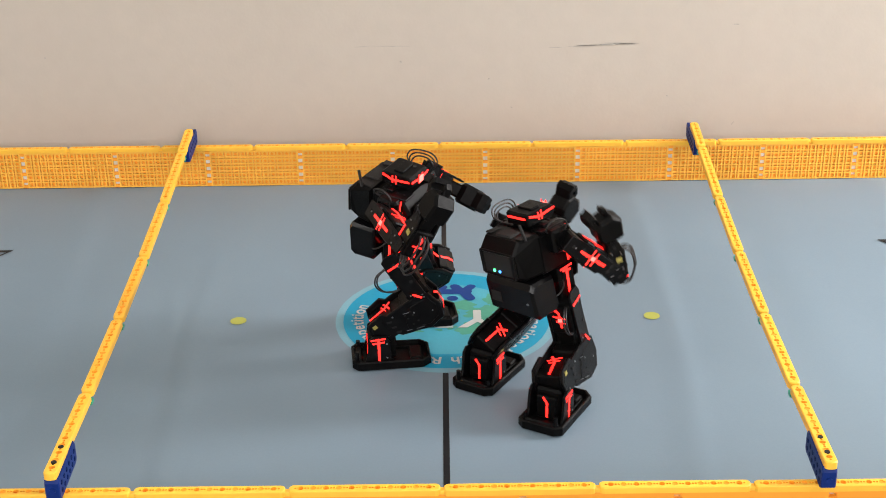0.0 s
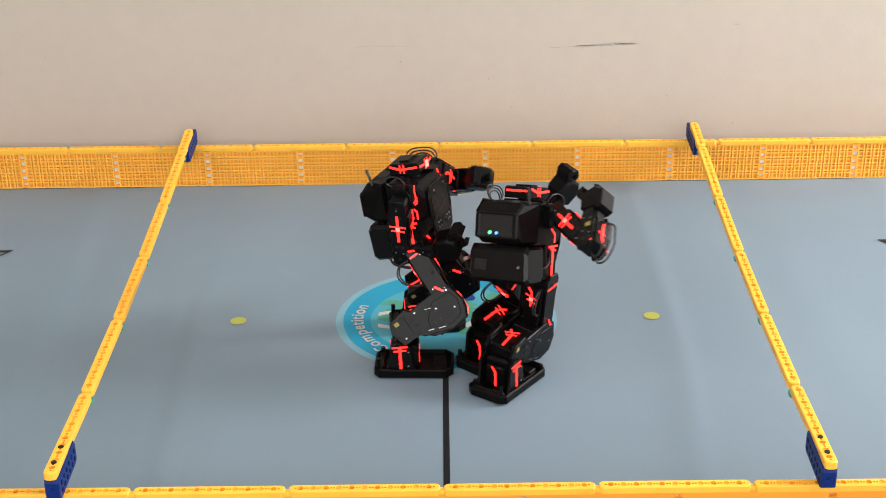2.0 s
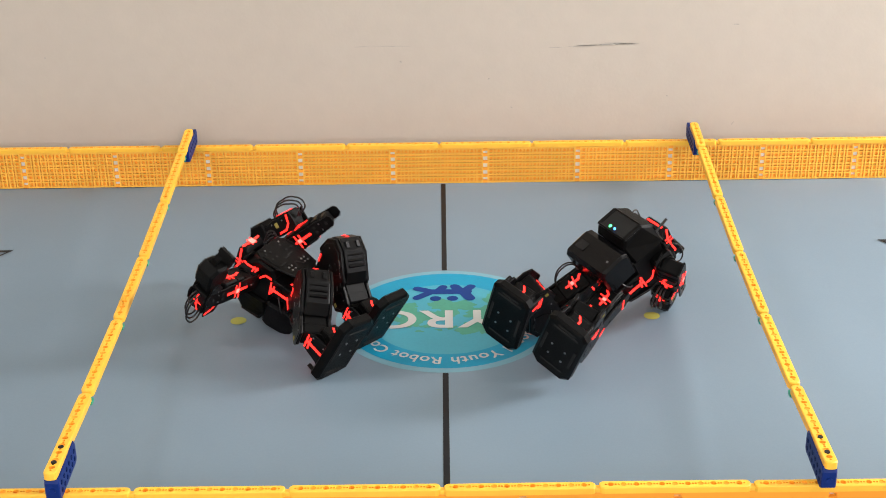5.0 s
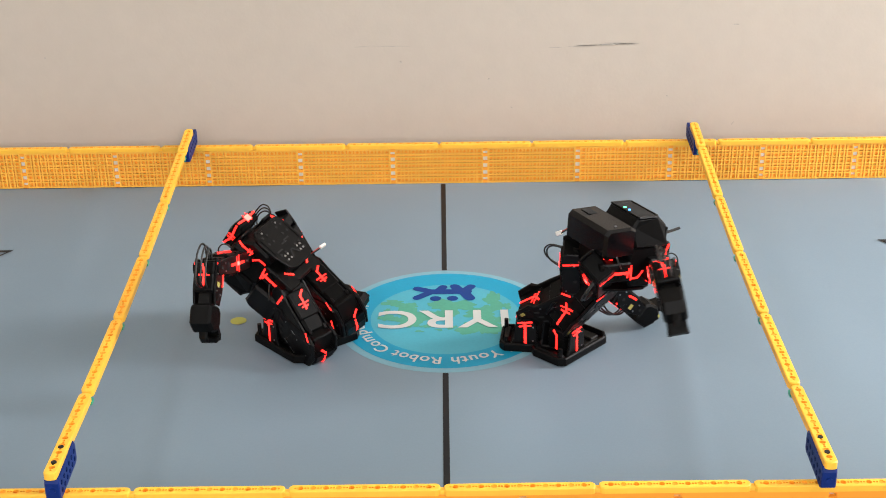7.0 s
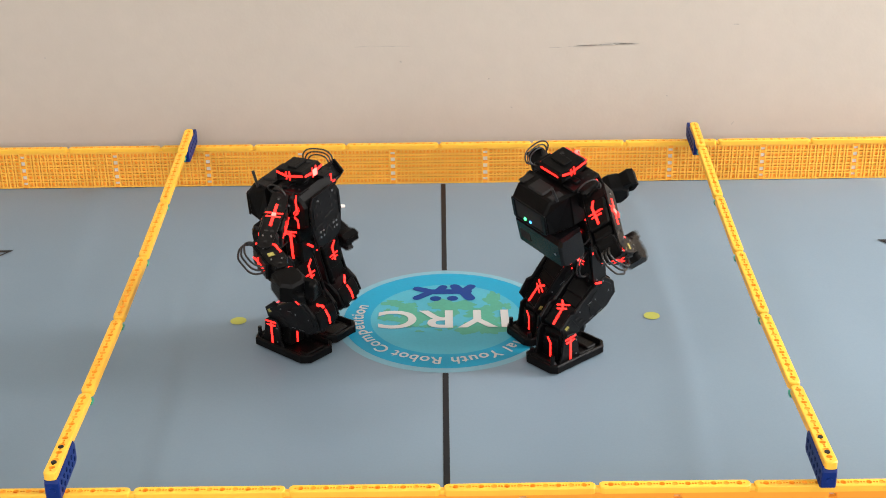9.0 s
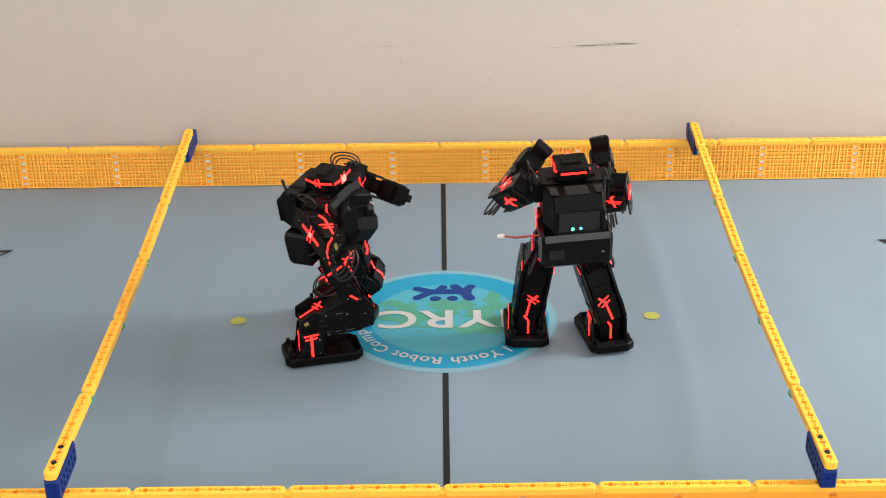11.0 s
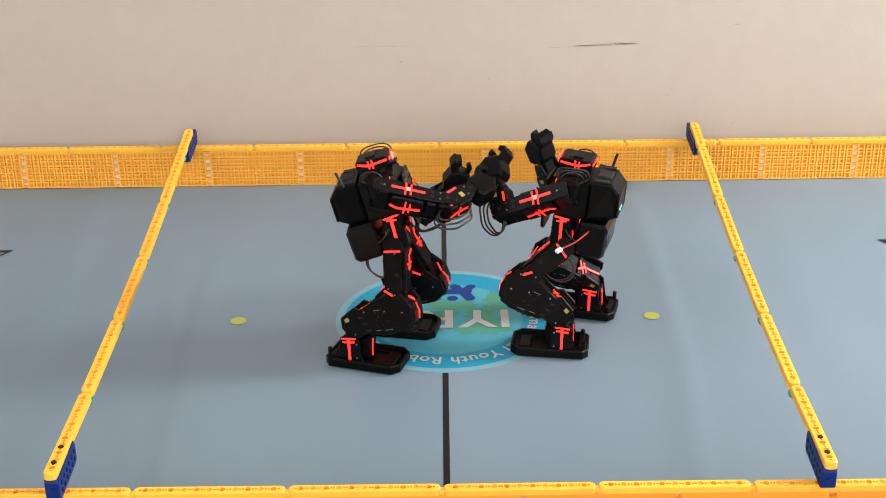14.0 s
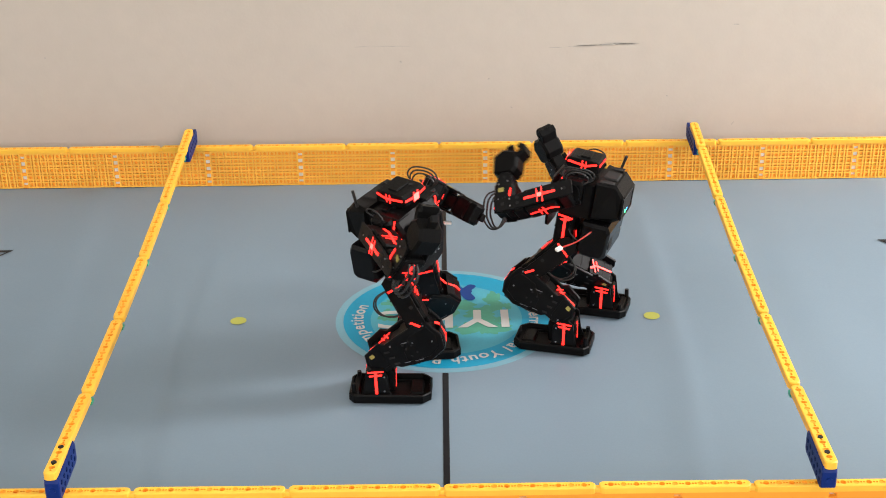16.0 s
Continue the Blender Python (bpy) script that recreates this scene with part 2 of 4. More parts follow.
def circle(r, n=96, cx=0.0, cy=0.0, wob=0.0, seed=0, ry=None):
    rnd = random.Random(seed)
    ph = [rnd.uniform(0, 6.28) for _ in range(4)]
    out = []
    for i in range(n):
        a = 2 * math.pi * i / n
        k = 1 + wob * (math.sin(2 * a + ph[0]) * 0.6 + math.sin(3 * a + ph[1]) * 0.5 + math.sin(5 * a + ph[2]) * 0.35 + math.sin(9 * a + ph[3]) * 0.30 + math.sin(16 * a + ph[1]) * 0.16)
        out.append((cx + r * k * math.cos(a), cy + (ry or r) * k * math.sin(a)))
    return out


printed("emblem_halo", [circle(0.1855)], M_HALO, 0.0004)
printed("emblem_ring", [circle(0.1725), circle(0.1270)], M_RING, 0.0008)
printed("emblem_disc", [circle(0.1270)], M_DISC, 0.0008)
LAND = ((0.060, -0.036, 0.034, 0.030), (0.083, -0.034, 0.018, 0.014), (0.082, 0.062, 0.016, 0.030), (0.060, 0.012, 0.030, 0.026), (0.008, 0.045, 0.034, 0.026), (-0.012, 0.010, 0.026, 0.022),
        (-0.058, 0.012, 0.024, 0.034), (-0.064, -0.018, 0.016, 0.016), (-0.095, 0.000, 0.018, 0.012), (-0.088, 0.055, 0.020, 0.013), (-0.062, 0.048, 0.012, 0.010), (-0.032, -0.030, 0.010, 0.007),
        (0.008, -0.036, 0.009, 0.006), (-0.045, -0.048, 0.006, 0.004), (-0.012, -0.044, 0.006, 0.004), (0.094, -0.010, 0.012, 0.016), (0.104, 0.040, 0.008, 0.010), (-0.100, 0.030, 0.006, 0.005))
for i, (x, y, r, ry) in enumerate(LAND):
    printed("emblem_continent", [circle(r, 72, x, y, 0.34, i + 3, ry)], M_LAND, 0.0010 + 0.00002 * i)
# two linked navy figures: rounded limbs that run into one another
bm = bmesh.new()
for i, (x0, y0, x1, y1, r) in enumerate(((-0.030, 0.098, 0.036, 0.098, 0.0095), (-0.050, 0.111, -0.030, 0.101, 0.0080), (-0.050, 0.075, -0.030, 0.093, 0.0080), (-0.012, 0.102, -0.005, 0.116, 0.0080),
                                         (0.022, 0.104, 0.016, 0.118, 0.0090), (0.033, 0.101, 0.044, 0.117, 0.0085), (0.032, 0.093, 0.041, 0.072, 0.0095))):
    heading = math.atan2(y1 - y0, x1 - x0)
    rim = [(x1 + r * math.cos(heading + (k / 8 - 0.5) * math.pi), y1 + r * math.sin(heading + (k / 8 - 0.5) * math.pi)) for k in range(9)]
    rim += [(x0 + r * math.cos(heading + (k / 8 + 0.5) * math.pi), y0 + r * math.sin(heading + (k / 8 + 0.5) * math.pi)) for k in range(9)]
    bm.faces.new([bm.verts.new((x, y, 0.00003 * i)) for x, y in rim])
part("emblem_figure", bm, M_NAVY, mat_floor, "", pose(0, 0, 0.0016))
for s in (-1, 1):
    printed("emblem_drop", [circle(0.0098, 24, -0.0035 + s * 0.0147, 0.0715, 0, 0, 0.0095)], M_NAVY, 0.0016)
    printed("foot_spot", [circle(0.0135, 40, -0.002 + s * 0.347, -0.001)], M_DOT, 0.0006)
for y0, y1 in ((0.1875, 0.612), (-0.612, -0.1865)):
    printed("centre_line", [[(-0.0068, y0), (0.0022, y0), (0.0022, y1), (-0.0068, y1)]], M_BLACK_INK, 0.0006)
# goal-corner triangles at the mat's sides
for s in (-1, 1):
    tri = [(s * 0.812, 0.300), (s * 0.930, 0.300), (s * 0.930, 0.130)]
    c = (sum(p[0] for p in tri) / 3, sum(p[1] for p in tri) / 3)
    for k0, k1 in ((1.0, 0.86), (0.70, 0.60)):
        rings = [[(c[0] + (x - c[0]) * k, c[1] + (y - c[1]) * k) for x, y in tri] for k in (k0, k1)]
        printed("corner_mark", rings, M_BLACK_INK, 0.0006)


def lettering(text, size, mat, at, name):
    cu = bpy.data.curves.new("lettering", "FONT")
    cu.body, cu.size, cu.align_x, cu.align_y = text, size, "CENTER", "BOTTOM_BASELINE"
    cu.offset = size * 0.018
    tmp = bpy.data.objects.new("lettering", cu)
    scene.collection.objects.link(tmp)
    me = bpy.data.meshes.new_from_object(tmp.evaluated_get(bpy.context.evaluated_depsgraph_get()))
    bpy.data.objects.remove(tmp)
    me.materials.clear()
    me.materials.append(mat)
    return part(name, me, mat, mat_floor, "", at)


# the big letters and the ring of words read from the far side of the mat
for ch, x in (("I", 0.098), ("Y", 0.052), ("R", -0.013), ("C", -0.082)):
    ob = lettering(ch, 0.088, M_WHITE_INK, pose(x, 0.0235, 0.0020, 0, 0, 180) @ Matrix.Diagonal((1.12, 1, 1, 1)), "big_letter")
words = "International Youth Robot Competition"
widths = {"I": 0.5, "t": 0.6, "i": 0.45, "l": 0.45, "r": 0.62, " ": 0.55, "m": 1.45, "Y": 1.0, "R": 1.05, "C": 1.1}
total = sum(widths.get(c, 0.92) for c in words)
run = 0.0
for ch in words:
    w = widths.get(ch, 0.92)
    a = radians(22) - (run + w / 2) / total * radians(22 + 180 + 22 - 2)
    run += w
    if ch != " ":
        lettering(ch, 0.031, M_WHITE_INK, pose(0.1395 * math.cos(a), 0.1395 * math.sin(a), 0.0020, 0, 0, math.degrees(a) - 90), "ring_letter")


# ---- building blocks ----
def beam_mesh(name, length, holes, pitch, w, h, mats):
    """A block beam along x: rounded ends, rows of round holes let into its top; alternate holes are shallow."""
    bm = bmesh.new()
    n = 8
    half = holes * pitch / 2
    cells = []
    for i in range(holes):
        c = (i - (holes - 1) / 2) * pitch
        cells += [(c - pitch * 0.39, pitch * 0.22, w * 0.105, 0.004), (c, pitch * 0.56, w * 0.255, 0.006 if i % 2 == 0 else 0.0014), (c + pitch * 0.39, pitch * 0.22, w * 0.105, 0.004)]
    for cx, wide, r, deep in cells:
        ring, low, sq = [], [], []
        for k in range(n):
            a = 2 * math.pi * (k + 0.5) / n
            ring.append(bm.verts.new((cx + r * math.cos(a), r * math.sin(a), h)))
            low.append(bm.verts.new((cx + r * 0.92 * math.cos(a), r * 0.92 * math.sin(a), h - deep)))
            sx, sy = math.cos(a), math.sin(a)
            m = max(abs(sx), abs(sy))
            sq.append(bm.verts.new((cx + wide / 2 * sx / m, (w / 2 - 0.0012) * sy / m, h)))
        for k in range(n):
            j = (k + 1) % n
            bm.faces.new((sq[k], sq[j], ring[j], ring[k]))
            # hole walls and bottoms get the yellow with shade painted in
            bm.faces.new((ring[k], ring[j], low[j], low[k])).material_index = 1
        bm.faces.new(low).material_index = 1
        # corners between the octagon and the square cell
        for sx, sy in ((1, 1), (-1, 1), (-1, -1), (1, -1)):
            near = sorted(sq, key=lambda v: ((v.co.x - cx) / wide * 2 - sx) ** 2 + (v.co.y / (w / 2 - 0.0012) - sy) ** 2)[:2]
            bm.faces.new((near[0], near[1], bm.verts.new((cx + sx * wide / 2, sy * (w / 2 - 0.0012), h))))
    # the sides, with softened top edges, and rounded ends
    outline = []
    er = min(w * 0.42, length / 2)
    for sx in (1, -1):
        for k in range(7):
            a = math.pi * (k / 6 - 0.5) + (0 if sx > 0 else math.pi)
            ca, sa = math.cos(a), math.sin(a)
            outline.append((sx * (length / 2 - er) + er * abs(ca) ** 0.9 * (1 if ca > 0 else -1), (w / 2) * abs(sa) ** 0.75 * (1 if sa > 0 else -1)))
    lv = []
    for z, k in ((0.0, 1), (h - 0.0012, 1), (h, (w / 2 - 0.0012) / (w / 2))):
        lv.append([bm.verts.new((x * (1 if k == 1 else 1 - 0.0012 / length * 2), y * k, z)) for x, y in outline])
    m = len(outline)
    for a, b in zip(lv, lv[1:]):
        for i in range(m):
            bm.faces.new((a[i], a[(i + 1) % m], b[(i + 1) % m], b[i]))
    bm.faces.new(list(reversed(lv[0])))
    top = lv[2]
    for s in (1, -1):
        cap = [v for v in top if v.co.x * s > half - 1e-5]
        ends = sorted(cap, key=lambda v: v.co.y)
        edge = [bm.verts.new((s * half, y, h)) for y in (-(w / 2 - 0.0012), w / 2 - 0.0012)]
        if len(cap) > 2:
            bm.faces.new(([edge[0]] + ends + [edge[1]]))
    return mesh_of(name, bm, mats)


L = 0.192
BEAM = beam_mesh("beam", L - 0.004, 11, 0.0159, 0.0155, 0.0088, [M_YELLOW, M_YELLOW_SHADED])


def panel_mesh():
    """An orange lattice panel in the xz plane, facing -y: bars over a recessed back, pegs in the wide cells, tabs on one edge."""
    bm = bmesh.new()
    w, h, nx, nz = L - 0.010, 0.0765, 12, 5
    # the back takes the darker orange: recess shade put into its colour
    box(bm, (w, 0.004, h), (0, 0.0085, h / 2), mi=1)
    px, pz = w / nx, h / nz
    for i in range(nx + 1):
        x = -w / 2 + i * px
        for d in ((-0.0029, 0.0029) if 0 < i < nx else (0.001 if i == 0 else -0.001,)):
            box(bm, (0.0025 if 0 < i < nx else 0.003, 0.0070, h), (x + d, 0.0045, h / 2))
    for j in range(nz + 1):
        z = j * pz
        for d in ((-0.0029, 0.0029) if 0 < j < nz else (0.0012 if j == 0 else -0.0012,)):
            box(bm, (w, 0.0064, 0.0025 if 0 < j < nz else 0.003), (0, 0.0047, z + d))
    # rounded corners of the wide cells
    for i in range(nx):
        for j in range(nz):
            for sx in (-1, 1):
                for sz in (-1, 1):
                    box(bm, (0.0030, 0.0056, 0.0012), (-w / 2 + (i + 0.5) * px + sx * 0.0028, 0.0047, (j + 0.5) * pz + sz * 0.0028), (0, sx * sz * 45, 0))
    # the tabs share the painted-shade orange
    for j in range(nz + 1):
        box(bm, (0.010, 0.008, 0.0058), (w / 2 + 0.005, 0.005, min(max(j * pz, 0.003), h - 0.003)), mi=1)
    return mesh_of("panel", bm, [M_ORANGE, M_ORANGE_SHADED])


PANEL = panel_mesh()


def fence(y, face, x_panel, x_beam, label):
    """A low fence of lattice panels, capped by block beams."""
    ob = new("ring_fence")
    ob.location = (0, y, 0)
    tagged(ob, label, "fence", group="ring fences")
    for i in range(-6, 6):
        p = part("panel", PANEL, None, ob)
        p.matrix_basis = pose(x_panel + (i + 0.5) * L, 0, 0.0005) if face < 0 else pose(x_panel + (i + 0.5) * L, 0.016, 0.0005, 0, 0, 180)
        b = part("beam", BEAM, None, ob)
        rnd = random.Random(i * 7 + int(y * 100))
        b.matrix_basis = pose(x_beam + (i + 0.5) * L, 0.008 + rnd.uniform(-0.0007, 0.0007), 0.0776 + rnd.uniform(0, 0.0006), 0, 0, rnd.uniform(-0.25, 0.25))
        # added white plate imitates the bright wall showing through the joint gaps
        if face < 0:
            bm = bmesh.new()
            box(bm, (0.0096, 0.0012, 0.070), (0, 0, 0.0375), bevel=0.0003)
            part("joint_gap_fill", bm, M_PLUG_AND_GAP, ob, "added white plate standing in for the lit wall behind the joint", at=pose(x_panel + (i + 1) * L, 0.0064, 0.0005))
        if i < 5:
            bm = bmesh.new()
            box(bm, (0.012, 0.009, 0.006), (0, 0, 0.003), bevel=0.001)
            part("joint_pin", bm, M_YELLOW, ob, at=pose(x_beam + (i + 1) * L, 0.008, 0.0776))


fence(0.6146, -1, -0.1066, -0.0102, "orange lattice fence capped with yellow block beams")
fence(-0.6310, 1, -0.1, -0.0082, "yellow block beams on an orange lattice fence")

RAIL_L = 0.2308
RAIL_BEAM = beam_mesh("beam", RAIL_L - 0.005, 11, 0.0192, 0.0168, 0.010, [M_YELLOW, M_YELLOW_SHADED])
RAIL_FIRST = beam_mesh("beam", RAIL_L - 0.019, 11, 0.0182, 0.0168, 0.010, [M_YELLOW, M_YELLOW_SHADED])
RAIL_SHORT = beam_mesh("short_beam", 0.122, 6, 0.0180, 0.0168, 0.010, [M_YELLOW, M_YELLOW_SHADED])


def blue_block(half):
    bm = bmesh.new()
    prism(bm, [(-half, -0.001), (0.004 - half, -0.0044), (half - 0.004, -0.0044), (half, -0.001), (half, 0.020), (half - 0.004, 0.026), (0.004 - half, 0.026), (-half, 0.020)], 0.0185, inset=0.0015)
    # holes are dark discs on the sides, their shade painted in
    for s in (-1, 1):
        for i in range(6):
            for z in (0.004, 0.015):
                rod(bm, 0.0032, 0.001, ((i - 2.5) * half * 0.3, s * 0.0094, z), (90, 0, 0), 8, mi=1)
    for s in (-1, 1):
        rod(bm, 0.0045, 0.004, (s * (half + 0.001), 0, 0.009), (0, 90, 0), 10, r2=0.0036)
    return mesh_of("blue_block", bm, [M_BLUE, M_BLUE_SHADED])


BLUE_BLOCKS = blue_block(0.046), blue_block(0.060)


def rope_rail(x_front, x_back, y_front, sag, side):
    """A yellow rail of block beams that spans the ring from fence to fence on blue blocks, and sags a little."""
    ob = new("side_rail")
    tagged(ob, "sagging yellow rail of block beams on dark blue blocks", "rail", group="side rails")

    def line(s):
        u = (s - 2.7 * RAIL_L) / (2.7 * RAIL_L)
        k = (1 + u) / 2
        return Vector((x_front + (x_back - x_front) * k, y_front + s, 0.1269 - sag * (1 - min(u * u, 1.0))))
    s = 0.0
    for i in range(6):
        ln = RAIL_L if i < 5 else 0.124
        a, b = line(s + (0.014 if i == 0 else 0)), line(s + ln)
        mid, d = (a + b) / 2, b - a
        m = Matrix.Translation(mid - Vector((0, 0, 0.010))) @ d.to_track_quat("X", "Z").to_matrix().to_4x4()
        part("beam" if i < 5 else "short_beam", RAIL_FIRST if i == 0 else RAIL_BEAM if i < 5 else RAIL_SHORT, None, ob, at=m)
        if i < 5:
            bm = bmesh.new()
            box(bm, (0.014, 0.006, 0.006), (0, 0, -0.004), bevel=0.001)
            part("joint_clip", bm, M_TEAL, ob, "green plastic clip", at=Matrix.Translation(b - Vector((side * 0.005, 0, 0.011))) @ d.to_track_quat("X", "Z").to_matrix().to_4x4())
        s += ln
    for s, block in ((0.063, BLUE_BLOCKS[0]), (5 * RAIL_L + 0.092, BLUE_BLOCKS[1])):
        a, b = line(s - 0.02), line(s + 0.02)
        d = b - a
        d.z = 0
        at = (a + b) / 2
        part("blue_block", block, None, ob, "dark blue plastic block", at=Matrix.Translation((at.x - side * 0.001, at.y, 0.0908)) @ d.to_track_quat("X", "Z").to_matrix().to_4x4())
    for k in (0.043, 0.081):
        bm = bmesh.new()
        rod(bm, 0.0036, 0.003, (0, 0, 0))
        part("pin", bm, M_PIT, ob, at=Matrix.Translation(line(k) + Vector((0, 0, 0.0002))))


rope_rail(-0.484, -0.522, -0.6598, 0.0191, -1)
rope_rail(0.465, 0.513, -0.6566, 0.0250, 1)


# ---- robots ----
# Robot space: x ahead, y to its left, z up, from the middle between the hips.
HIP, THIGH, SHIN, SOLE = 0.033, 0.085, 0.086, 0.060
SHOULDER, UPPER = (0.004, 0.066, 0.097), 0.100


def turn(rx=0, ry=0, rz=0):
    return pose(0, 0, 0, rx, ry, rz)


def limbs(legs, arms):
    """The poses of a robot's moving parts in its own space, from its joints' angles in degrees."""
    out = {}
    for side, s, leg, arm in (("left", 1, legs[0], arms[0]), ("right", -1, legs[1], arms[1])):
        yaw, roll, pitch, knee, ankle, tilt = leg
        thigh = pose(0, s * HIP, 0) @ turn(rz=yaw) @ turn(rx=roll) @ turn(ry=-pitch)
        shin = thigh @ pose(0, 0, -THIGH) @ turn(ry=knee)
        foot = shin @ pose(0, 0, -SHIN) @ turn(ry=ankle) @ turn(rx=tilt)
        lift, spread, twist, elbow = arm
        upper = pose(SHOULDER[0], s * SHOULDER[1], SHOULDER[2]) @ turn(ry=-lift) @ turn(rx=s * spread) @ turn(rz=twist)
        fore = upper @ pose(0, 0, -UPPER) @ turn(ry=-elbow)
        out[side] = {"thigh": thigh, "shin": shin, "foot": foot, "upper_arm": upper, "forearm": fore}
    return out


def strip(parent, pts, normal, width=0.0042, ticks=(), name="light_strip"):
    """A glowing strip along a line of points on a surface with that normal, with short cross ticks at points along it."""
    bm = bmesh.new()
    n = Vector(normal).normalized()
    width *= 0.96

    def bar(a, b, w):
        a, b = Vector(a), Vector(b)
        d = b - a
        ln = d.length
        d.normalize()
        side = n.cross(d).normalized()
        m = Matrix((d, side, d.cross(side))).transposed().to_4x4()
        m.translation = (a + b) / 2
        made = box(bm, (ln + w * 0.5, w * 0.8, 0.0008))
        place(bm, made, m)
    for a, b in zip(pts, pts[1:]):
        bar(a, b, width)
    for at, d, ln in ticks:
        p, d = Vector(at), Vector(d).normalized()
        bar(p - d * ln / 2, p + d * ln / 2, width * 0.62)
    return part(name, bm, M_LED, parent, "glowing red light strip")


def window_piece(parent, at, size, normal):
    bm = bmesh.new()
    m = Vector(normal).to_track_quat("Z", "X").to_matrix().to_4x4()
    m.translation = Vector(at)
    made = box(bm, (*size, 0.0018))
    place(bm, made, m)
    part("light_window", bm, M_LENS, parent, "pale lit window in the strip")


def screws(parent, spots, normal, r=0.0017):
    bm = bmesh.new()
    m = Vector(normal).to_track_quat("Z", "X").to_matrix().to_4x4()
    for s in spots:
        made = rod(bm, r, 0.0012, n=8)
        place(bm, made, Matrix.Translation(s) @ m)
    return tagged(part("screw_set", bm, M_SCREW, parent, "small steel screws"), kind="stuff")


def sticker(parent, at, size, normal):
    bm = bmesh.new()
    m = Vector(normal).to_track_quat("Z", "X").to_matrix().to_4x4()
    m.translation = Vector(at)
    made = box(bm, (*size, 0.0008))
    place(bm, made, m)
    part("sticker", bm, M_LABEL, parent, "small faded yellow sticker")


def servo(bm, size, at, turned=(0, 0, 0), mi=0):
    """A servo motor: a chamfered case with end lips, a horn disc on both sides and a seam."""
    sx, sy, sz = size
    m = pose(*at, *turned)
    for made in (box(bm, (sx, sy, sz), bevel=0.0022, mi=mi), box(bm, (sx * 1.03, sy * 1.03, 0.0016), (0, 0, sz * 0.12), mi=mi),
                 box(bm, (sx * 0.72, sy * 1.05, sz * 0.16), (0, 0, -sz * 0.36), bevel=0.001, mi=mi),
                 rod(bm, sx * 0.30, sy * 1.16, (0, 0, sz * 0.24), (90, 0, 0), 14, mi=mi)):
        place(bm, made, m)


def plate_holes(bm, spots, y, r=0.0024, mi=1):
    for x, z in spots:
        rod(bm, r, 0.0012, (x, y, z), (90, 0, 0), 8, mi=mi)


def build_foot(root, s):
    bm = bmesh.new()
    zs = -SOLE
    # sole tray with a raised rim and clipped corners
    a, b, w = -0.045, 0.078, 0.0350
    outline = [(a, -w + 0.010), (a + 0.008, -w), (b - 0.012, -w), (b, -w + 0.012), (b, w - 0.012), (b - 0.012, w), (a + 0.008, w), (a, w - 0.010)]
    levels = [(zs, 0.004), (zs + 0.003, 0.0), (zs + 0.014, 0.0), (zs + 0.016, 0.0015), (zs + 0.016, 0.004), (zs + 0.008, 0.005)]
    rings = []
    cx = (a + b) / 2
    for z, k in levels:
        rings.append([bm.verts.new((cx + (x - cx) * (1 - k / 0.066), y * (1 - k / w), z)) for x, y in outline])
    n = len(outline)
    for p, q in zip(rings, rings[1:]):
        for i in range(n):
            bm.faces.new((p[i], p[(i + 1) % n], q[(i + 1) % n], q[i]))
    bm.faces.new(list(reversed(rings[0])))
    bm.faces.new(rings[-1])
    for y in (-0.022, 0.022):
        box(bm, (0.050, 0.004, 0.004), (0.034, y, zs + 0.0095), bevel=0.001)
    box(bm, (0.020, 0.040, 0.006), (0.056, 0, zs + 0.010), bevel=0.002)
    box(bm, (0.012, 0.052, 0.010), (-0.034, 0, zs + 0.012), bevel=0.003)
    # slots and a lighter bar under the sole
    for x, y, sx, sy in ((0.058, 0, 0.003, 0.040), (0.018, 0.026, 0.040, 0.004), (0.018, -0.026, 0.040, 0.004), (-0.028, 0, 0.004, 0.044), (-0.034, 0, 0.003, 0.030)):
        box(bm, (sx, sy, 0.0012), (x, y, zs - 0.0003), mi=1)
    foot = part("foot", bm, [M_BLACK, M_PIT], root)
    screws(foot, [(0.012 + i * 0.024, j * 0.012, zs - 0.0004) for i in (0, 1) for j in (-1, 1)], (0, 0, -1), 0.0019)
    bm = bmesh.new()
    servo(bm, (0.044, 0.032, 0.036), (0.002, 0, -0.030), (0, 0, 0))
    box(bm, (0.020, 0.040, 0.044), (-0.004, 0, -0.024), bevel=0.004)
    part("ankle_servo", bm, M_BLACK, foot)
    for y in (-0.027, 0.027):
        bm = bmesh.new()
        prism(bm, [(-0.028, zs + 0.008), (-0.022, zs + 0.022), (-0.018, zs + 0.052), (-0.010, zs + 0.058), (0.008, zs + 0.056), (0.014, zs + 0.046), (0.016, zs + 0.020), (0.022, zs + 0.008)], 0.004, pose(0, y, 0), 0.0008)
        part("ankle_bracket", bm, M_PLATE, foot)
    for x, y, h in ((-0.038, s * 0.024, 0.020), (-0.034, -s * 0.025, 0.014)):
        bm = bmesh.new()
        rod(bm, 0.0034, h, (x, y, zs + 0.010 + h / 2))
        part("heel_post", bm, M_PLATE, foot)
    for q in (1, -1):
        y = q * 0.0293
        strip(foot, [(-0.004, y, -0.008), (-0.003, y, -0.044)], (0, q, 0), 0.0052, [((-0.004, y, -0.008), (1, 0, 0.1), 0.022), ((-0.004, y, -0.014), (1, 0, 0.12), 0.018)])
    strip(foot, [(-0.0203, 0.004, -0.014), (-0.0203, -0.002, -0.022), (-0.0203, -0.002, -0.044)], (-1, 0, 0), 0.0042)
    strip(foot, [(0.0243, 0.004, -0.020), (0.0243, 0.000, -0.026), (0.0243, 0.000, -0.046)], (1, 0, 0), 0.0042)
